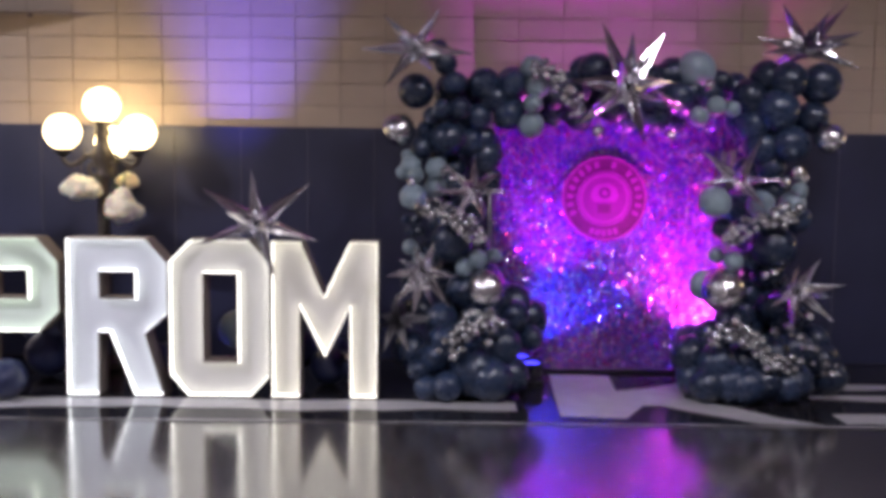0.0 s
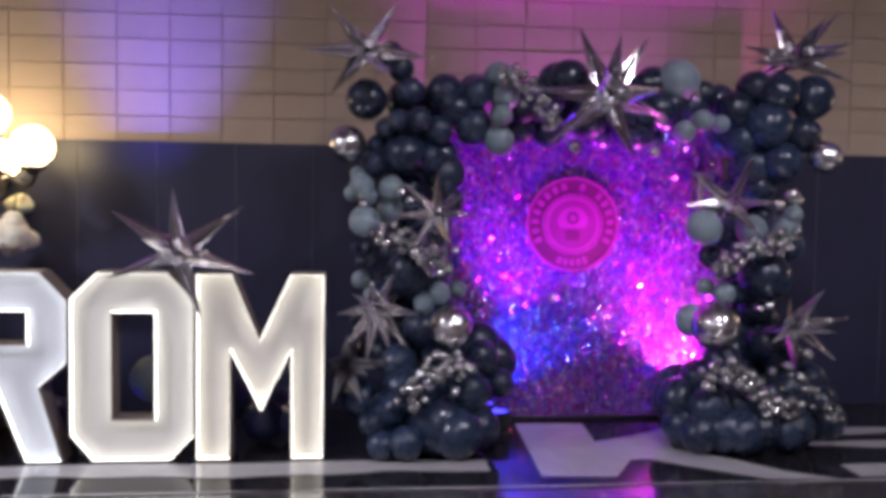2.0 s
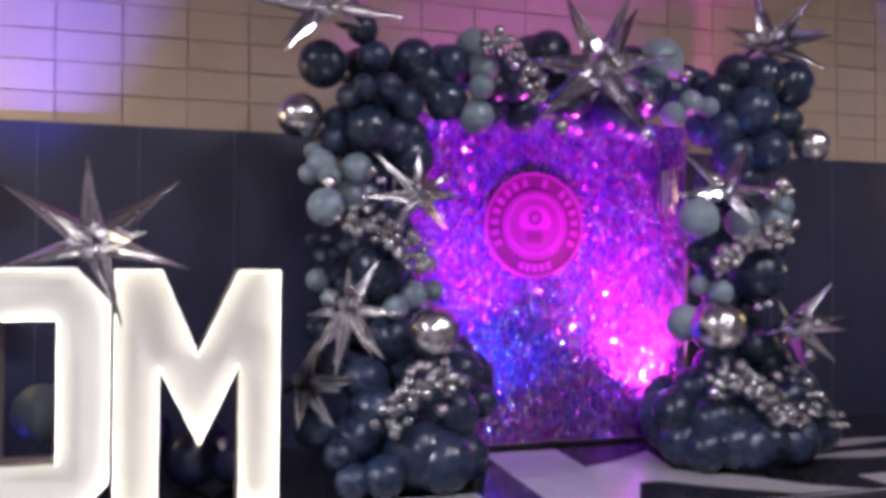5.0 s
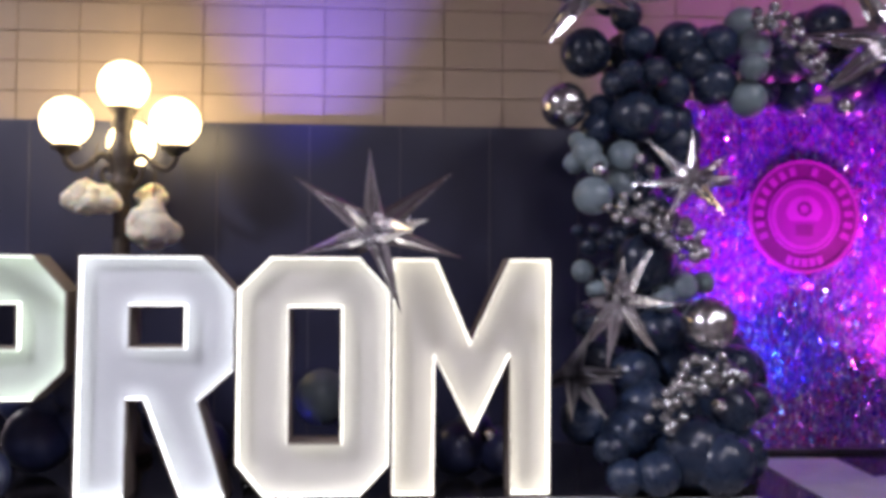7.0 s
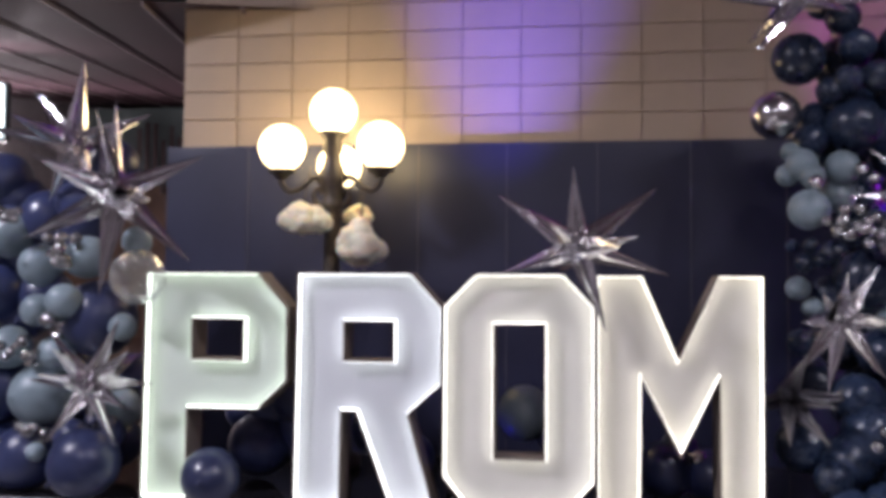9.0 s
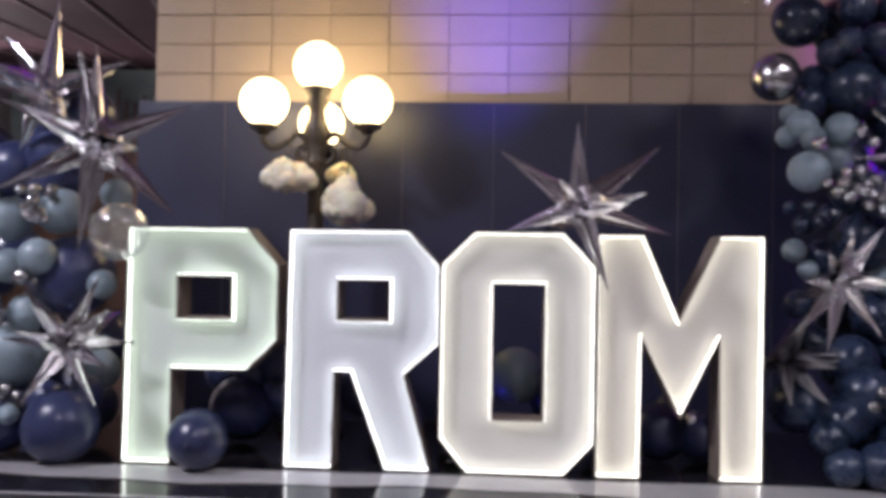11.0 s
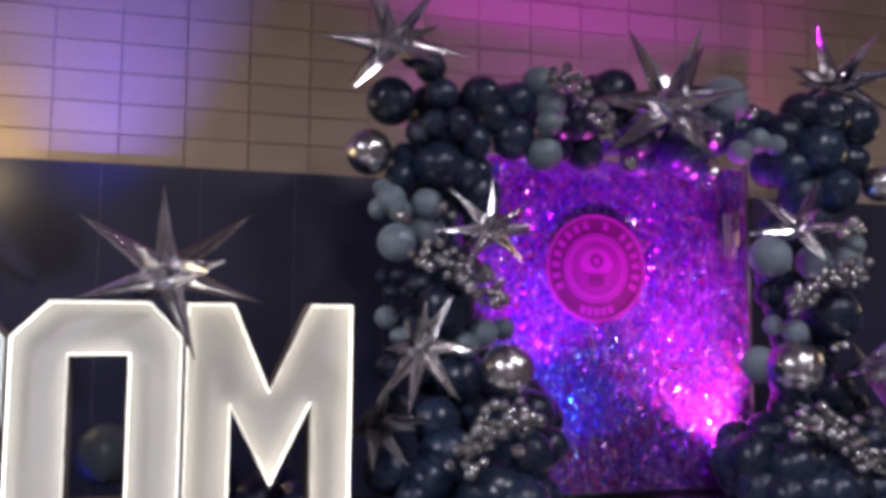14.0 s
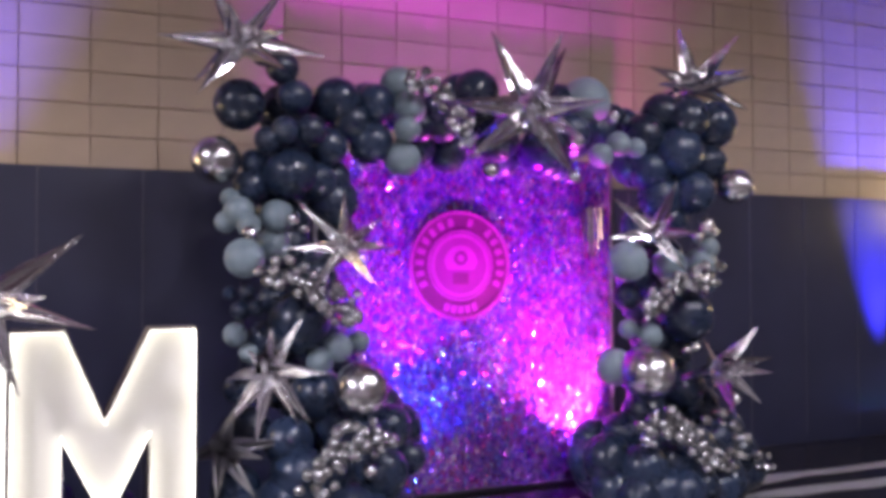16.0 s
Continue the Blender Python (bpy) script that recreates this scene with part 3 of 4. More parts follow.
ARCH_INNER = (
    (4.62, 0.62, 2.26, 0.125), (4.84, 0.64, 2.23, 0.125), (5.22, 0.64, 2.21, 0.120), (5.60, 0.62, 2.20, 0.115), (5.03, 0.66, 2.36, 0.13),
)
CHAIN_TOP = (
    (4.42, 0.15, 2.55), (4.54, 0.15, 2.54), (4.63, 0.15, 2.42), (4.72, 0.15, 2.31),
    (4.78, 0.15, 2.21),
)
CHAIN_LEFT = (
    (3.59, 0.00, 1.52), (3.71, 0.00, 1.46), (3.84, 0.00, 1.41), (3.94, 0.00, 1.33),
    (4.00, 0.00, 1.24),
)
CHAIN_LEFT_LOW = (
    (4.16, -0.12, 0.57), (4.06, -0.12, 0.66), (3.95, -0.12, 0.61), (3.88, -0.12, 0.50),
    (3.77, -0.12, 0.39),
)
CHAIN_RIGHT = (
    (5.87, 0.05, 1.24), (5.99, 0.05, 1.33), (6.14, 0.05, 1.41), (6.31, 0.05, 1.44),
    (6.44, 0.05, 1.46),
)
CHAIN_RIGHT_LOW = (
    (5.78, -0.10, 0.53), (5.94, -0.10, 0.59), (6.08, -0.10, 0.51), (6.24, -0.10, 0.37),
    (6.43, -0.10, 0.31),
)
CHAIN_RIGHT_EDGE = (
    (6.33, -0.02, 0.61), (6.45, -0.02, 0.54), (6.56, -0.02, 0.43), (6.70, -0.02, 0.32),
    (6.74, -0.02, 0.24),
)
STARS = [
    ((2.33, -0.03, 1.35), 0.52, ((93, 0.79), (38, 0.98), (146, 0.92), (-16, 0.92), (-160, 0.74), (-71, 0.84), (8, 0.50))),  # over the letters
    ((3.58, -0.07, 1.01), 0.37, ((68, 0.74), (103, 0.61), (143, 0.56), (-178, 0.69), (-3, 0.72), (-71, 0.67), (-53, 0.98), (-101, 0.96), (-129, 0.91))),  # left low
    ((3.96, -0.10, 1.62), 0.34, ((139, 0.98), (89, 0.87), (-1, 0.84), (-177, 0.96), (-125, 0.81), (-71, 0.60), (36, 0.75))),  # left middle
    ((3.50, 0.30, 2.71), 0.47, ((-127, 0.82), (-178, 0.91), (138, 0.63), (52, 0.67), (-5, 0.98), (-55, 0.55))),  # top left
    ((5.114, 0.05, 2.42), 0.60, ((109, 0.85), (103, 0.55), (54, 0.85), (-16, 0.78), (-83, 0.73), (-140, 0.78), (173, 0.80))),  # top middle
    ((6.61, 0.45, 2.77), 0.49, ((130, 0.85), (170, 0.86), (-172, 0.80), (53, 0.82), (17, 0.95), (-22, 0.90), (92, 0.45))),  # top right
    ((5.99, 0.07, 1.72), 0.38, ((140, 0.92), (64, 0.98), (1, 0.79), (-174, 0.78), (-46, 0.88))),  # right middle
    ((6.45, 0.04, 0.88), 0.40, ((75, 0.72), (9, 0.94), (-38, 0.98), (-163, 0.73), (-113, 0.73))),  # right low
    ((-0.54, 0.20, 1.96), 0.51, ((78, 0.95), (131, 0.84), (20, 0.98), (172, 0.67), (-122, 0.75), (-56, 0.76))),  # far left upper
    ((-0.12, -0.10, 1.64), 0.57, ((84, 0.83), (76, 0.70), (24, 0.88), (-11, 0.70), (-41, 0.96), (-96, 0.96), (-154, 0.98), (156, 0.98))),  # far left main
    ((-0.24, -0.10, 0.62), 0.41, ((133, 0.97), (66, 0.94), (95, 0.53), (36, 0.80), (2, 0.84), (-18, 0.75), (-64, 0.88), (-96, 0.77), (-127, 0.98), (177, 0.87))),  # far left low
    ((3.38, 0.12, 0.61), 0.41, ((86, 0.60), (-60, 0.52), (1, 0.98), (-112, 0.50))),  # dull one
]

left_side = thing("balloon_garland", "navy, dusty blue and silver balloon column beside the foil curtain", "balloon garland", group="balloon garlands")
for rows, kind in ((LEFT_NAVY_HIGH, "navy_balloon"), (LEFT_NAVY_MID, "navy_balloon"), (LEFT_NAVY_LOW, "navy_balloon"), (LEFT_DUSTY, "dusty_blue_balloon"), (LEFT_CHROME, "chrome_balloon")):
    for row in rows:
        blow(kind, left_side, *row)
packing(left_side, 3.72, 4.12, 0.52, 0.3, 2.45, 26, 0.11, 0.16)
packing(left_side, 3.75, 4.45, 0.5, 0.15, 0.75, 10, 0.12, 0.17)
pearls(left_side, CHAIN_TOP, 30, 0.029, 0.042)
pearls(left_side, CHAIN_LEFT, 36)
pearls(left_side, CHAIN_LEFT_LOW, 40)

right_side = thing("balloon_garland", "navy balloon column and arch top with silver pearls", "balloon garland", group="balloon garlands")
for rows, kind in ((RIGHT_NAVY_HIGH, "navy_balloon"), (RIGHT_NAVY_MID, "navy_balloon"), (RIGHT_NAVY_LOW, "navy_balloon"), (RIGHT_DUSTY, "dusty_blue_balloon"), (RIGHT_CHROME, "chrome_balloon")):
    for row in rows:
        blow(kind, right_side, *row)
packing(right_side, 6.15, 6.5, 0.55, 0.3, 2.5, 24, 0.11, 0.16)
packing(right_side, 5.75, 6.75, 0.5, 0.15, 0.6, 12, 0.12, 0.17)
packing(right_side, 4.2, 6.2, 0.55, 2.33, 2.58, 24, 0.10, 0.15)
pearls(right_side, CHAIN_RIGHT, 39)
pearls(right_side, CHAIN_RIGHT_LOW, 45)
pearls(right_side, CHAIN_RIGHT_EDGE, 15, 0.029, 0.04)

far_side = thing("balloon_garland", "navy and dusty blue balloon bank behind the letter P", "balloon garland", group="balloon garlands")
for rows, kind in ((FAR_NAVY, "blue_balloon"), (FAR_DUSTY, "dusty_blue_balloon"), (FAR_CHROME, "chrome_balloon"), (FAR_PEARL, "pearl_balloon")):
    for row in rows:
        blow(kind, far_side, *row)
packing(far_side, -1.5, -0.35, 0.5, 0.15, 1.9, 30, 0.13, 0.19, "blue_balloon")
packing(far_side, 0.3, 1.45, 0.62, 0.1, 0.35, 6, 0.12, 0.17, "blue_balloon")
packing(far_side, 2.1, 2.9, 0.62, 0.1, 0.35, 5, 0.12, 0.17, "blue_balloon")
packing(far_side, 0.3, 0.95, 0.6, 0.2, 0.55, 6, 0.13, 0.18, "blue_balloon")

ball = tagged(part("balloon", BALLOONS["blue_balloon"], None), "round dark navy balloon lying before the letter P", "balloon")
ball.location, ball.scale, ball.rotation_euler = (0.45, -0.13, 0.165), (0.152, 0.152, 0.152), (radians(-90), 0, 0)
for row in ARCH_INNER:
    blow("navy_balloon", right_side, *row)
bubble = tagged(part("bubble_balloon", mesh_of(lathe([(math.cos(-1.57 + 3.14 * k / 18), math.sin(-1.57 + 3.14 * k / 18)) for k in range(19)], 28), "film", CLEAR, True), None), "clear bubble balloon with silver glints beside the letter P", "balloon")
bubble.location, bubble.scale = (-0.01, -0.05, 1.197), (0.15, 0.15, 0.15)

# ---- star balloons ----
def spike_mesh(name, mat):
    """One foil cone: four creased sides, a puffed foot and a thin welt."""
    bm = bmesh.new()
    steps, heights = 12, ((0.0, 0.12), (0.12, 0.180), (0.26, 0.152), (0.5, 0.104), (0.78, 0.045), (1.0, 0.004))
    rng, rings = random.Random(name + mat.name), []
    pleat = [(1.0, 0.58)[k % 2] * rng.uniform(0.85, 1.15) for k in range(steps)]
    for h, r in heights:
        rings.append([bm.verts.new((r * pleat[k] * rng.uniform(0.93, 1.07) * math.cos(math.tau * k / steps), r * pleat[k] * rng.uniform(0.93, 1.07) * math.sin(math.tau * k / steps), h)) for k in range(steps)])
    for low, high in zip(rings, rings[1:]):
        for k in range(steps):
            bm.faces.new((low[k], low[(k + 1) % steps], high[(k + 1) % steps], high[k]))
    bm.faces.new(rings[-1])
    bm.faces.new(rings[0][::-1])
    return mesh_of(bm, name, mat)


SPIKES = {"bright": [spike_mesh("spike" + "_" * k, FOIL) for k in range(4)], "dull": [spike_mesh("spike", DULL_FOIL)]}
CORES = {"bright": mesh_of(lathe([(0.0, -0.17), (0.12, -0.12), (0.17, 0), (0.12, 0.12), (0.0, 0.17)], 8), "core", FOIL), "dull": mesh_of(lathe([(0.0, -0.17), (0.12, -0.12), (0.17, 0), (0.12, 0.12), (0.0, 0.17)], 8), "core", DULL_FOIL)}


def star(place, length, spikes, finish="bright"):
    """spikes: pairs of the angle round the front view, from +x towards up, and the share of the length that shows there."""
    label = "silver foil starburst balloon with long pointed spikes" if finish == "bright" else "dull grey foil starburst balloon low behind the others"
    ob = thing("star_balloon", label, "balloon", *place, group="star balloons")
    part("core", CORES[finish], None, ob).scale = (length,) * 3
    rng = random.Random(int(1000 * (place[0] + 10)))
    tips = []
    for angle, share in spikes:
        a, lean = radians(angle), -math.sqrt(max(0.02, 0.98 - share * share))
        tips.append(Vector((share * math.cos(a), lean if share < 0.75 else lean * rng.uniform(-0.6, 0.7), share * math.sin(a))))
    tips += [Vector((0.35, 0.8, 0.4)), Vector((-0.4, 0.8, -0.3)), Vector((-0.26, -0.80, 0.20)), Vector((0.36, -0.78, -0.02))]
    for tip in tips:
        spike = part("spike", rng.choice(SPIKES[finish]), None, ob)
        spike.rotation_mode = "QUATERNION"
        spike.rotation_quaternion = tip.to_track_quat("Z", "Y") @ Euler((0, 0, rng.uniform(0, 6.28))).to_quaternion()
        spike.location = tip * 0.03 * length
        spike.scale = (length * 0.70, length * 0.70, length * tip.length * 0.97)
    return ob


for row in STARS[:-1]:
    star(*row)
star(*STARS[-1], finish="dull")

# ---- foil curtain with badge ----
curtain = thing("foil_curtain", "iridescent foil sequin curtain lit magenta and violet", "curtain", 5.3, 1.2, 0)


def hang(z):
    """How far the curtain's foot swings forward at height z."""
    return -0.22 * (max(0.0, 0.6 - z) / 0.6) ** 1.5


sheet = bmesh.new()
levels = [0.03 + 0.06 * k for k in range(39)]
for off in (0.016, 0.022):
    rows = [[sheet.verts.new((x, off + hang(z), z)) for x in (-1.12, 1.12)] for z in levels]
    for low, high in zip(rows, rows[1:]):
        sheet.faces.new((low[0], low[1], high[1], high[0]))
part("backing", sheet, BACKING, curtain)
post = mesh_of(lathe([(0.016, 0.0), (0.016, 2.38)], 10), "post", STEEL, True)
for x in (-1.14, 1.14):
    upright = part("post", post, STEEL, curtain)
    upright.location = (x, 0.03, 0.004)
    part("foot", boxed(-0.2, 0.2, -0.05, 0.05, -0.004, 0.008, bevel=0.003), PLASTIC, upright)
part("bottom_bar", boxed(-1.15, 1.15, -0.225, -0.185, 0.006, 0.03, bevel=0.006), PLASTIC, curtain)
rng = random.Random(3)
verts, faces = [], []
for col in range(200):
    twist = rng.gauss(0, 0.22)
    for row in range(96):
        x, z = -1.1 + 2.2 * (col + 0.5) / 200, 0.04 + 2.26 * (row + rng.uniform(0.35, 0.65)) / 96
        w, h = 0.0053, 0.0135 * rng.uniform(0.75, 1.25)
        loose = 2.2 if rng.random() < 0.25 else 1.0
        turn = Euler((rng.gauss(0, 0.17 * loose), rng.gauss(0, 0.04), twist + rng.gauss(0, 0.20 * loose))).to_matrix()
        n, mid = len(verts), Vector((x + rng.gauss(0, 0.0015), hang(z) + rng.uniform(-0.012, 0.006), z))
        verts += [mid + turn @ Vector(c) for c in ((-w, 0, -h), (w, 0, -h), (w, 0, h), (-w, 0, h))]
        faces.append((n, n + 1, n + 2, n + 3))
data = bpy.data.meshes.new("sequin_layer")
data.from_pydata([tuple(v) for v in verts], [], faces)
data.materials.append(SEQUIN)
tagged(part("sequin_layer", data, None, curtain), "small tilted iridescent foil pieces", kind="stuff")

badge = thing("round_badge", "round magenta badge with rings hung on the foil curtain", "sign", 5.172, 1.178, 1.535)


def ring_plate(r0, r1, y0, y1, steps=56):
    bm = bmesh.new()
    outer = [(r1 * math.cos(math.tau * k / steps), r1 * math.sin(math.tau * k / steps)) for k in range(steps)]
    if r0 <= 0:
        plate(bm, [outer], y0)
        ring(bm, outer, y0, outer, y1)
        return bm
    inner = [(r0 * math.cos(math.tau * k / steps), r0 * math.sin(math.tau * k / steps)) for k in range(steps)]
    ring(bm, outer, y0, inner, y0)
    ring(bm, outer, y0, outer, y1)
    ring(bm, inner, y0, inner, y1)
    return bm


disc = part("disc", ring_plate(0, 0.366, -0.004, 0.012), BADGE_DARK, badge)
part("edge_ring", ring_plate(0.356, 0.378, -0.010, 0.010), BADGE_LIGHT, disc, "bright pink outer edge")
for r0, r1 in ((0.232, 0.246), (0.196, 0.222)):
    part("ring", ring_plate(r0, r1, -0.009, -0.003), BADGE_LIGHT, disc)
bar_plate = mesh_of(boxed(-0.019, 0.019, -0.009, -0.003, -0.029, 0.029), "bar", BADGE_LIGHT)
for k in range(17):
    if k in (8, 10):
        continue
    a = radians(205 - 230 * k / 16)
    b = part("bar", bar_plate, None, disc)
    b.location, b.rotation_euler = (0.307 * math.cos(a), 0, 0.307 * math.sin(a)), (0, math.pi / 2 - a, 0)
for k in range(5):
    a = radians(250 + 10 * k)
    b = part("bar", bar_plate, None, disc)
    b.location, b.rotation_euler = (0.307 * math.cos(a), 0, 0.307 * math.sin(a)), (0, -math.pi / 2 - a, 0)
part("centre_plate", ring_plate(0, 0.196, -0.007, -0.003, 40), BADGE_MID, disc)
dome = bmesh.new()
arch = [(0.125 * math.cos(math.pi * k / 14), 0.02 + 0.12 * math.sin(math.pi * k / 14)) for k in range(15)]
plate(dome, [[*arch, (-0.10, -0.03), (0.10, -0.03)]], -0.009)
part("emblem_shape", dome, BADGE_LIGHT, disc)
part("emblem_foot", boxed(-0.06, 0.06, -0.010, -0.006, -0.13, -0.05, bevel=0.002), BADGE_DARK, disc)
part("emblem_ring", ring_plate(0.028, 0.05, -0.012, -0.008, 24), BADGE_DARK, disc).location = (0, 0, 0.05)

rng = random.Random(9)
strip_mesh = mesh_of(boxed(-0.006, 0.006, -0.0008, 0.0008, -1, 0), "foil_strip", TINSEL)
for k in range(18):
    strip = part("foil_strip", strip_mesh, None, curtain, "hanging silver foil strip")
    strip.location = (0.93 + rng.uniform(-0.09, 0.09), -0.03 + rng.uniform(-0.02, 0.01), 1.98 + rng.uniform(-0.03, 0.0))
    strip.rotation_euler, strip.scale = (rng.uniform(-0.03, 0.03), rng.uniform(-0.06, 0.06), rng.uniform(-0.6, 0.6)), (1, 1, rng.uniform(0.2, 0.4))

# ---- uplights on the floor ----
def uplight(x, y, lens, colour, energy, target, angle, label, blend=0.6):
    ob = thing("uplight", label, "stage light", x, y, 0.004, group="uplights")
    part("base", boxed(-0.10, 0.10, -0.07, 0.07, 0, 0.02, bevel=0.006), PLASTIC, ob)
    body = part("body", lathe([(0.0, 0.03), (0.085, 0.03), (0.095, 0.06), (0.095, 0.16), (0.10, 0.165), (0.10, 0.175), (0.088, 0.175), (0.088, 0.15), (0.0, 0.15)], 20), PLASTIC, ob, smooth=False)
    part("lens", lathe([(0.0, 0.152), (0.084, 0.152), (0.084, 0.158), (0.0, 0.162)], 20), lens, body, "glowing coloured lens")
    for sx in (-0.098, 0.098):
        part("bracket", boxed(sx - 0.005, sx + 0.005, -0.015, 0.015, 0.015, 0.13, bevel=0.002), PLASTIC, ob)
    if energy:
        lamp("uplight_beam", "SPOT", energy, colour, look((x, y, 0.19), target, 0), 0.03, angle, blend)
    return ob


uplight(1.72, 0.42, LENS_BLUE, (0.15, 0.11, 1.0), 1600, (1.98, 1.42, 4.3), 38, "small black uplight throwing violet blue light up the wall", blend=1.0)
uplight(9.48, 1.20, LENS_BLUE, (0.08, 0.06, 1.0), 4600, (9.36, 1.43, 3.7), 33, "small black uplight throwing blue light up the wall", blend=1.0)
uplight(5.3, 1.31, LENS_PINK, (0.56, 0.045, 0.95), 2200, (5.15, 1.46, 3.6), 50, "small black uplight behind the foil curtain throwing magenta light", blend=1.0)
uplight(6.02, 0.60, LENS_PINK, (0.74, 0.008, 1.0), 520, (5.42, 1.2, 2.9), 62, "small black uplight throwing magenta light on the foil curtain", blend=0.7)
uplight(4.49, 0.60, LENS_BLUE, (0.56, 0.008, 1.0), 700, (5.10, 1.2, 2.9), 62, "small black uplight throwing violet light on the foil curtain", blend=0.7)
uplight(6.18, 0.92, LENS_PINK, (1.0, 0.12, 0.78), 500, (5.93, 1.15, 0.95), 84, "small black uplight close to the foil curtain throwing pink light", blend=0.8)
# added fill without a known fixture: blue for the curtain's lower part
uplight(4.42, 0.86, LENS_BLUE, (0.06, 0.16, 1.0), 210, (5.1, 1.2, 0.95), 72, "added small black uplight close to the foil curtain, a fill of blue light", blend=0.8)
uplight(9.75, 1.1, LENS_CYAN, (0, 0, 0), 0, (0, 0, 0), 10, "small black floor light with a cyan glow")

# ---- street lamps ----
def street_lamp(x, y):
    ob = thing("street_lamp", "black cast iron street lamp with four lit opal globes", "street lamp", x, y, 0.004, group="street lamps")
    part("post", lathe([(0.0, 0.0), (0.20, 0.0), (0.20, 0.06), (0.15, 0.09), (0.13, 0.25), (0.07, 0.34), (0.055, 0.5), (0.05, 1.3), (0.045, 1.62), (0.07, 1.64), (0.07, 1.67), (0.05, 1.70), (0.075, 1.78), (0.088, 1.86), (0.06, 1.92), (0.052, 1.98), (0.075, 2.02), (0.055, 2.06), (0.085, 2.10), (0.09, 2.125), (0.0, 2.125)], 20), IRON, ob, smooth=True).scale = (1, 1, 1.015)
    opal = mesh_of(lathe([(0.150 * math.cos(-1.2 + 2.77 * k / 16), 0.150 * math.sin(-1.2 + 2.77 * k / 16)) for k in range(17)], 28), "globe", GLOBE, True)
    part("globe", opal, None, ob).location = (0, 0, 2.29)
    arm_line = smooth_line([(0.04, 0, 1.80), (0.12, 0, 1.86), (0.20, 0, 1.80), (0.28, 0, 1.77), (0.335, 0, 1.82), (0.335, 0, 1.87)], 5)
    arm = mesh_of(tube(bmesh.new(), arm_line, 0.021, 8), "arm", IRON, True)
    cup = mesh_of(lathe([(0.0, 1.85), (0.03, 1.85), (0.05, 1.875), (0.085, 1.89), (0.09, 1.915), (0.0, 1.915)], 18), "cup", IRON, True)
    leaf = mesh_of(tube(bmesh.new(), smooth_line([(0.05, 0, 1.66), (0.11, 0, 1.70), (0.12, 0, 1.76), (0.08, 0, 1.79), (0.07, 0, 1.75)], 4), [0.016] * 17, 6), "scroll", IRON, True)
    for angle, drop in ((-10, 0), (97, 0.08), (184, 0)):
        a = radians(angle)
        held = part("arm", arm, None, ob)
        held.rotation_euler, held.location = (0, 0, a), (0, 0, -drop)
        part("scroll", leaf, None, held)
        part("cup", cup, None, held).location = (0.335, 0, 0)
        part("globe", opal, None, held, "lit opal glass globe").location = (0.335, 0, 2.056)
    return ob


street_lamp(0.77, 1.04)
street_lamp(10.75, 0.9)


def cloud(x, y, z, width, height, peak, lean, seed):
    """A tuft of cotton wool: many small soft puffs over a domed core with a flattish foot."""
    rng, bm = random.Random(seed), bmesh.new()

    def dome(d, share):
        up = max(0.0, d.z)
        return Vector(((d.x * (1.0 - peak * up) + lean * up) * width * 0.5 * share, d.y * height * 0.5 * (1.0 - 0.5 * peak * up) * share, d.z * height * (0.55 if d.z > 0 else 0.30) * share))

    core = bmesh.ops.create_icosphere(bm, subdivisions=4, radius=1)["verts"]
    for v in core:
        v.co = dome(v.co.normalized(), 0.96)
    for k in range(70):
        d = Vector((rng.gauss(0, 1), rng.gauss(0, 1), rng.gauss(0, 1))).normalized()
        r = rng.uniform(0.12, 0.25) * height * (0.6 if d.z < -0.2 else 1.0)
        middle = dome(d, rng.uniform(0.74, 0.86))
        for v in bmesh.ops.create_icosphere(bm, subdivisions=3, radius=r)["verts"]:
            v.co = v.co * (1 + 0.12 * noise.noise(v.co * 45 + d * 9)) + middle
    ob = part("cotton_cloud", bm, COTTON, None, smooth=True)
    ob.location = (x, y, z)
    tagged(ob, "tuft of white cotton wool hung from the street lamp", "decoration", group="cotton clouds")
    tube_bm = tube(bmesh.new(), [(0.5 * lean * width, 0, height * 0.4), (0.03, 0, 0.36)], 0.0055, 5)
    part("cord", tube_bm, IRON, ob)


cloud(0.63, 0.92, 1.56, 0.35, 0.23, 0.45, -0.12, 3)
cloud(0.985, 0.90, 1.385, 0.30, 0.30, 0.55, 0.0, 8)
cloud(0.87, 1.34, 1.62, 0.19, 0.16, 0.4, 0.1, 5)

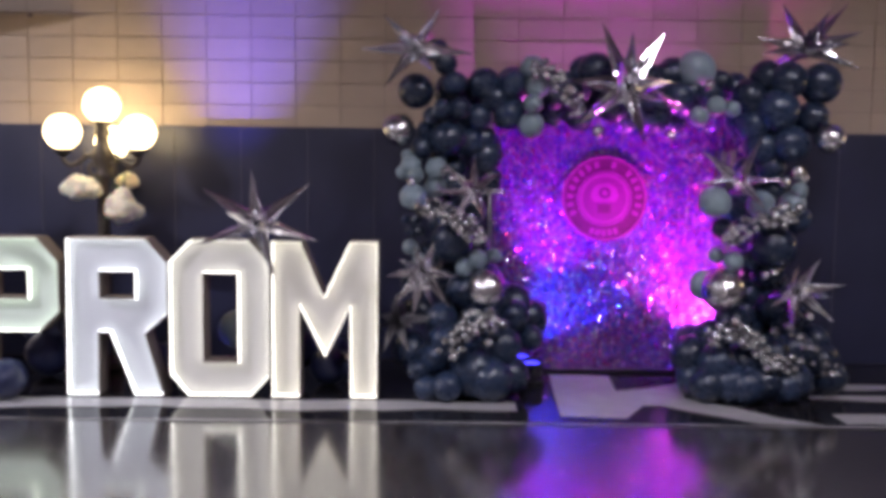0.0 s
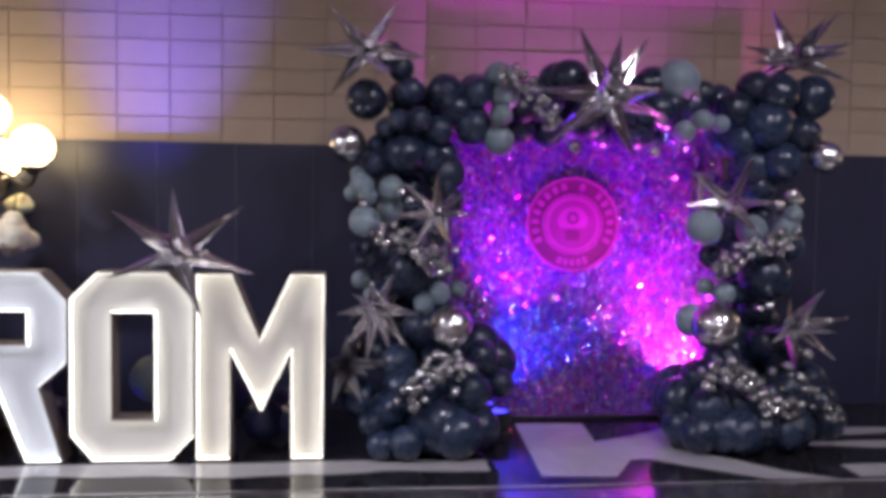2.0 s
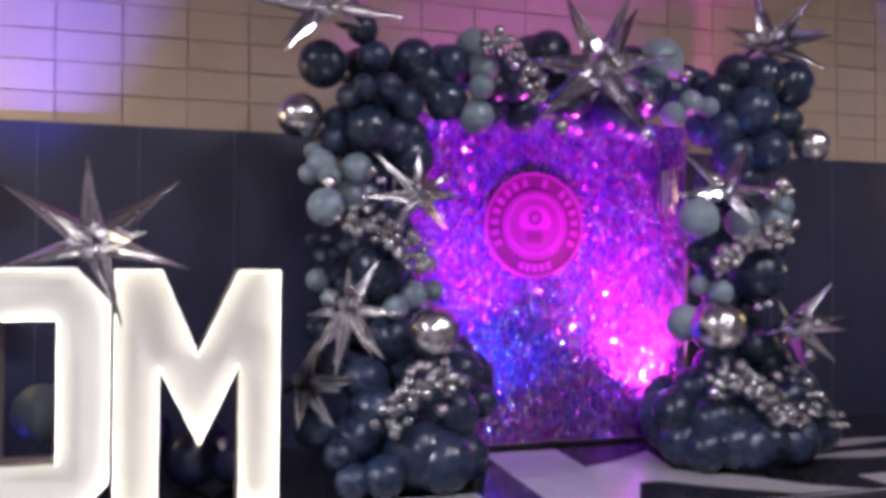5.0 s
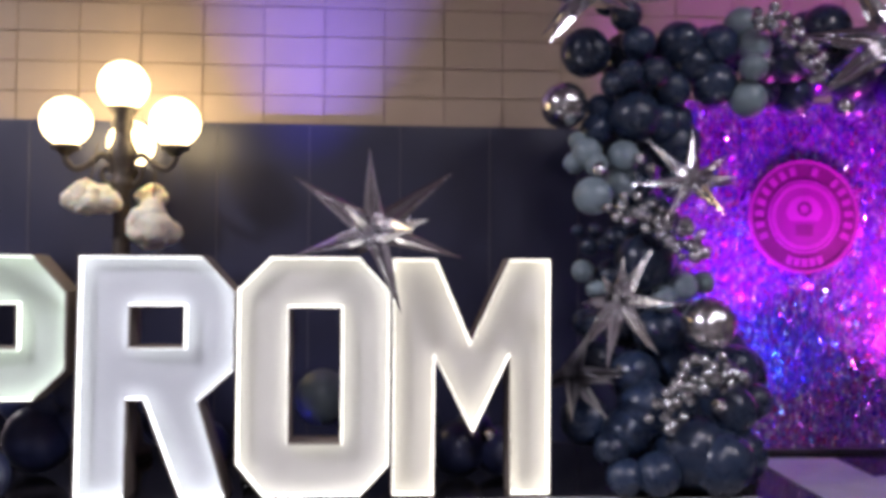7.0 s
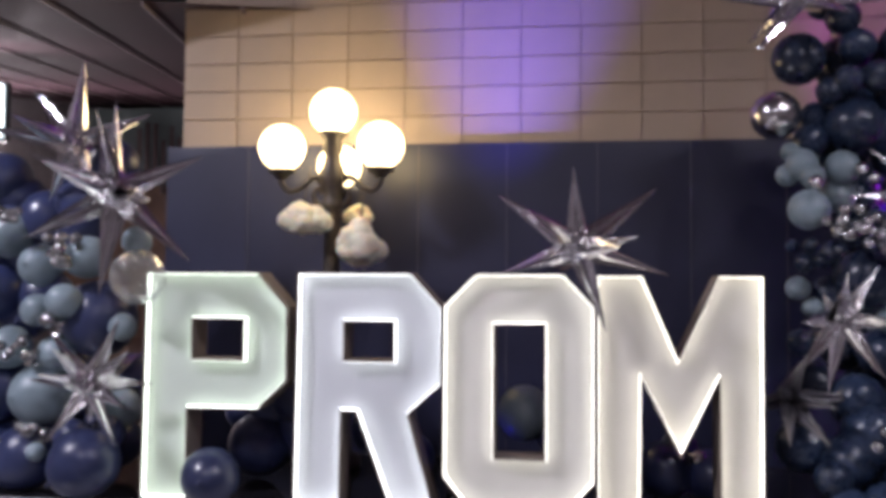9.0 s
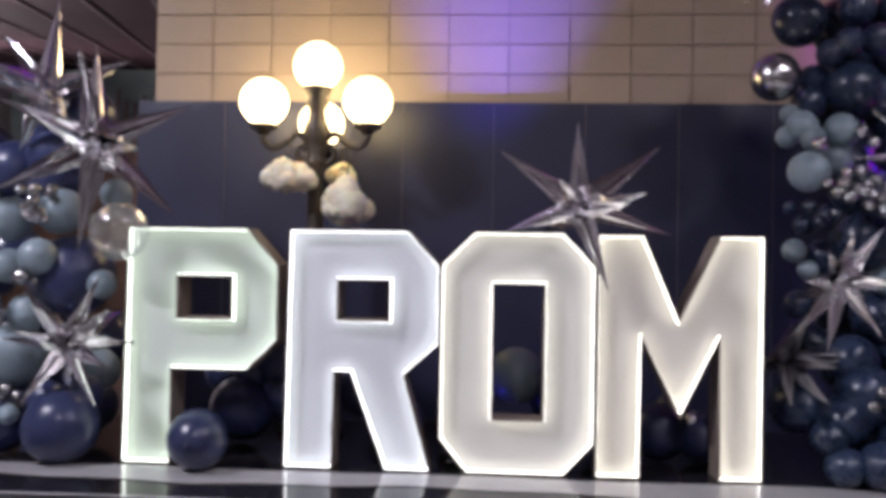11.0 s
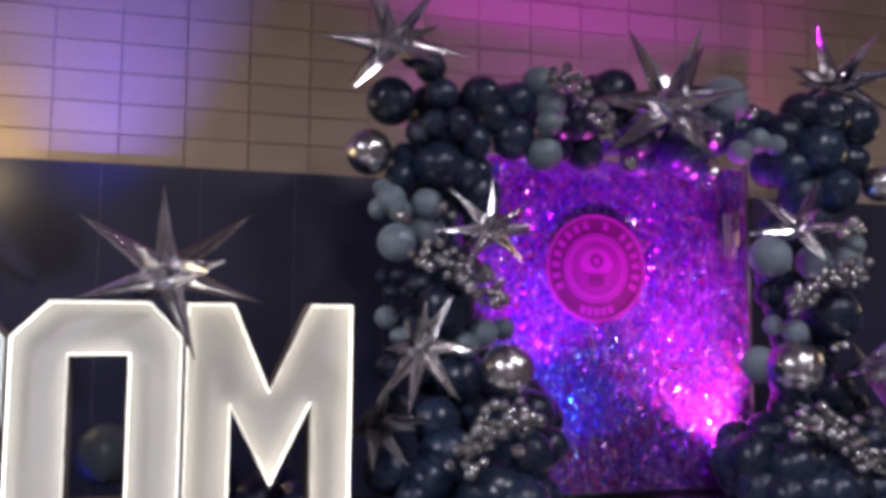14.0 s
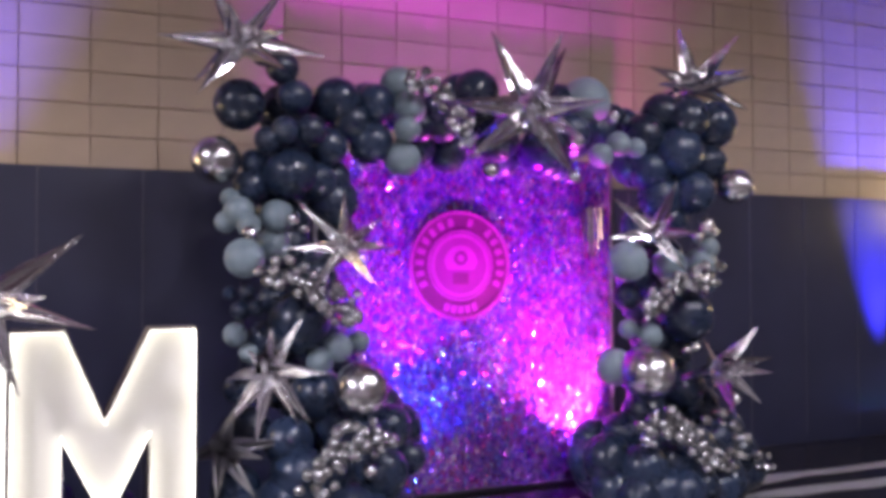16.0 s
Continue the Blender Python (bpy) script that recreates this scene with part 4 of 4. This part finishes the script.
# ---- wall clock ----
clock = thing("wall_clock", "round white wall clock with a dark rim", "clock", 10.04, WALL_Y - 0.004, 3.07)
face = part("face", lathe([(0.0, 0.02), (0.19, 0.02), (0.19, 0.05), (0.0, 0.055)], 36), CLOCK_FACE, clock)
rim = part("rim", ring_plate(0.188, 0.225, -0.070, -0.001), PLASTIC, clock)
face.rotation_euler = (radians(90), 0, 0)
for w, length, turn in ((0.006, 0.10, 40), (0.004, 0.15, 150)):
    pointer = part("pointer", boxed(-w, w, -0.064, -0.060, -0.01, length), PLASTIC, clock)
    pointer.rotation_euler = (0, radians(turn), 0)

# ---- blocks of the upper wall ----
BW, BH, JOINT = 0.406, 0.2015, 0.0055
rng = random.Random(21)


def block_mesh(seed):
    r = random.Random(seed)
    bm = boxed(0, BW - JOINT, -0.012, 0.02, 0, BH - JOINT)
    for v in bm.verts:
        if v.co.y < 0:
            v.co.y += r.uniform(-0.0015, 0.0015)
            v.co.x += 0.002 * (1 if v.co.x < 0.2 else -1)
            v.co.z += 0.002 * (1 if v.co.z < 0.1 else -1)
    return mesh_of(bm, "block", BLOCK)


BLOCK_MESHES = [block_mesh(s) for s in range(5)]
rest_verts, rest_faces = [], []
for row in range(17):
    for col in range(36):
        x, z = CORNER + col * BW, PAD_TOP + 0.0 + row * BH
        if x > EAST - BW:
            continue
        if col < 26 and row < 10:
            ob = part("block", rng.choice(BLOCK_MESHES), None, wall)
            ob.location = (x, WALL_Y - rng.uniform(0, 0.002), z)
        else:
            n = len(rest_verts)
            rest_verts += [(x + a * (BW - JOINT), WALL_Y - b, z + c * (BH - JOINT)) for b in (0.012, -0.02) for a, c in ((0, 0), (1, 0), (1, 1), (0, 1))]
            rest_faces += [(n, n + 1, n + 2, n + 3), (n, n + 4, n + 5, n + 1), (n + 1, n + 5, n + 6, n + 2), (n + 2, n + 6, n + 7, n + 3), (n + 3, n + 7, n + 4, n)]
data = bpy.data.meshes.new("blocks")
data.from_pydata(rest_verts, [], rest_faces)
data.materials.append(BLOCK)
tagged(part("blocks", data, None, wall), "cream blocks of the wall's far courses", kind="stuff")
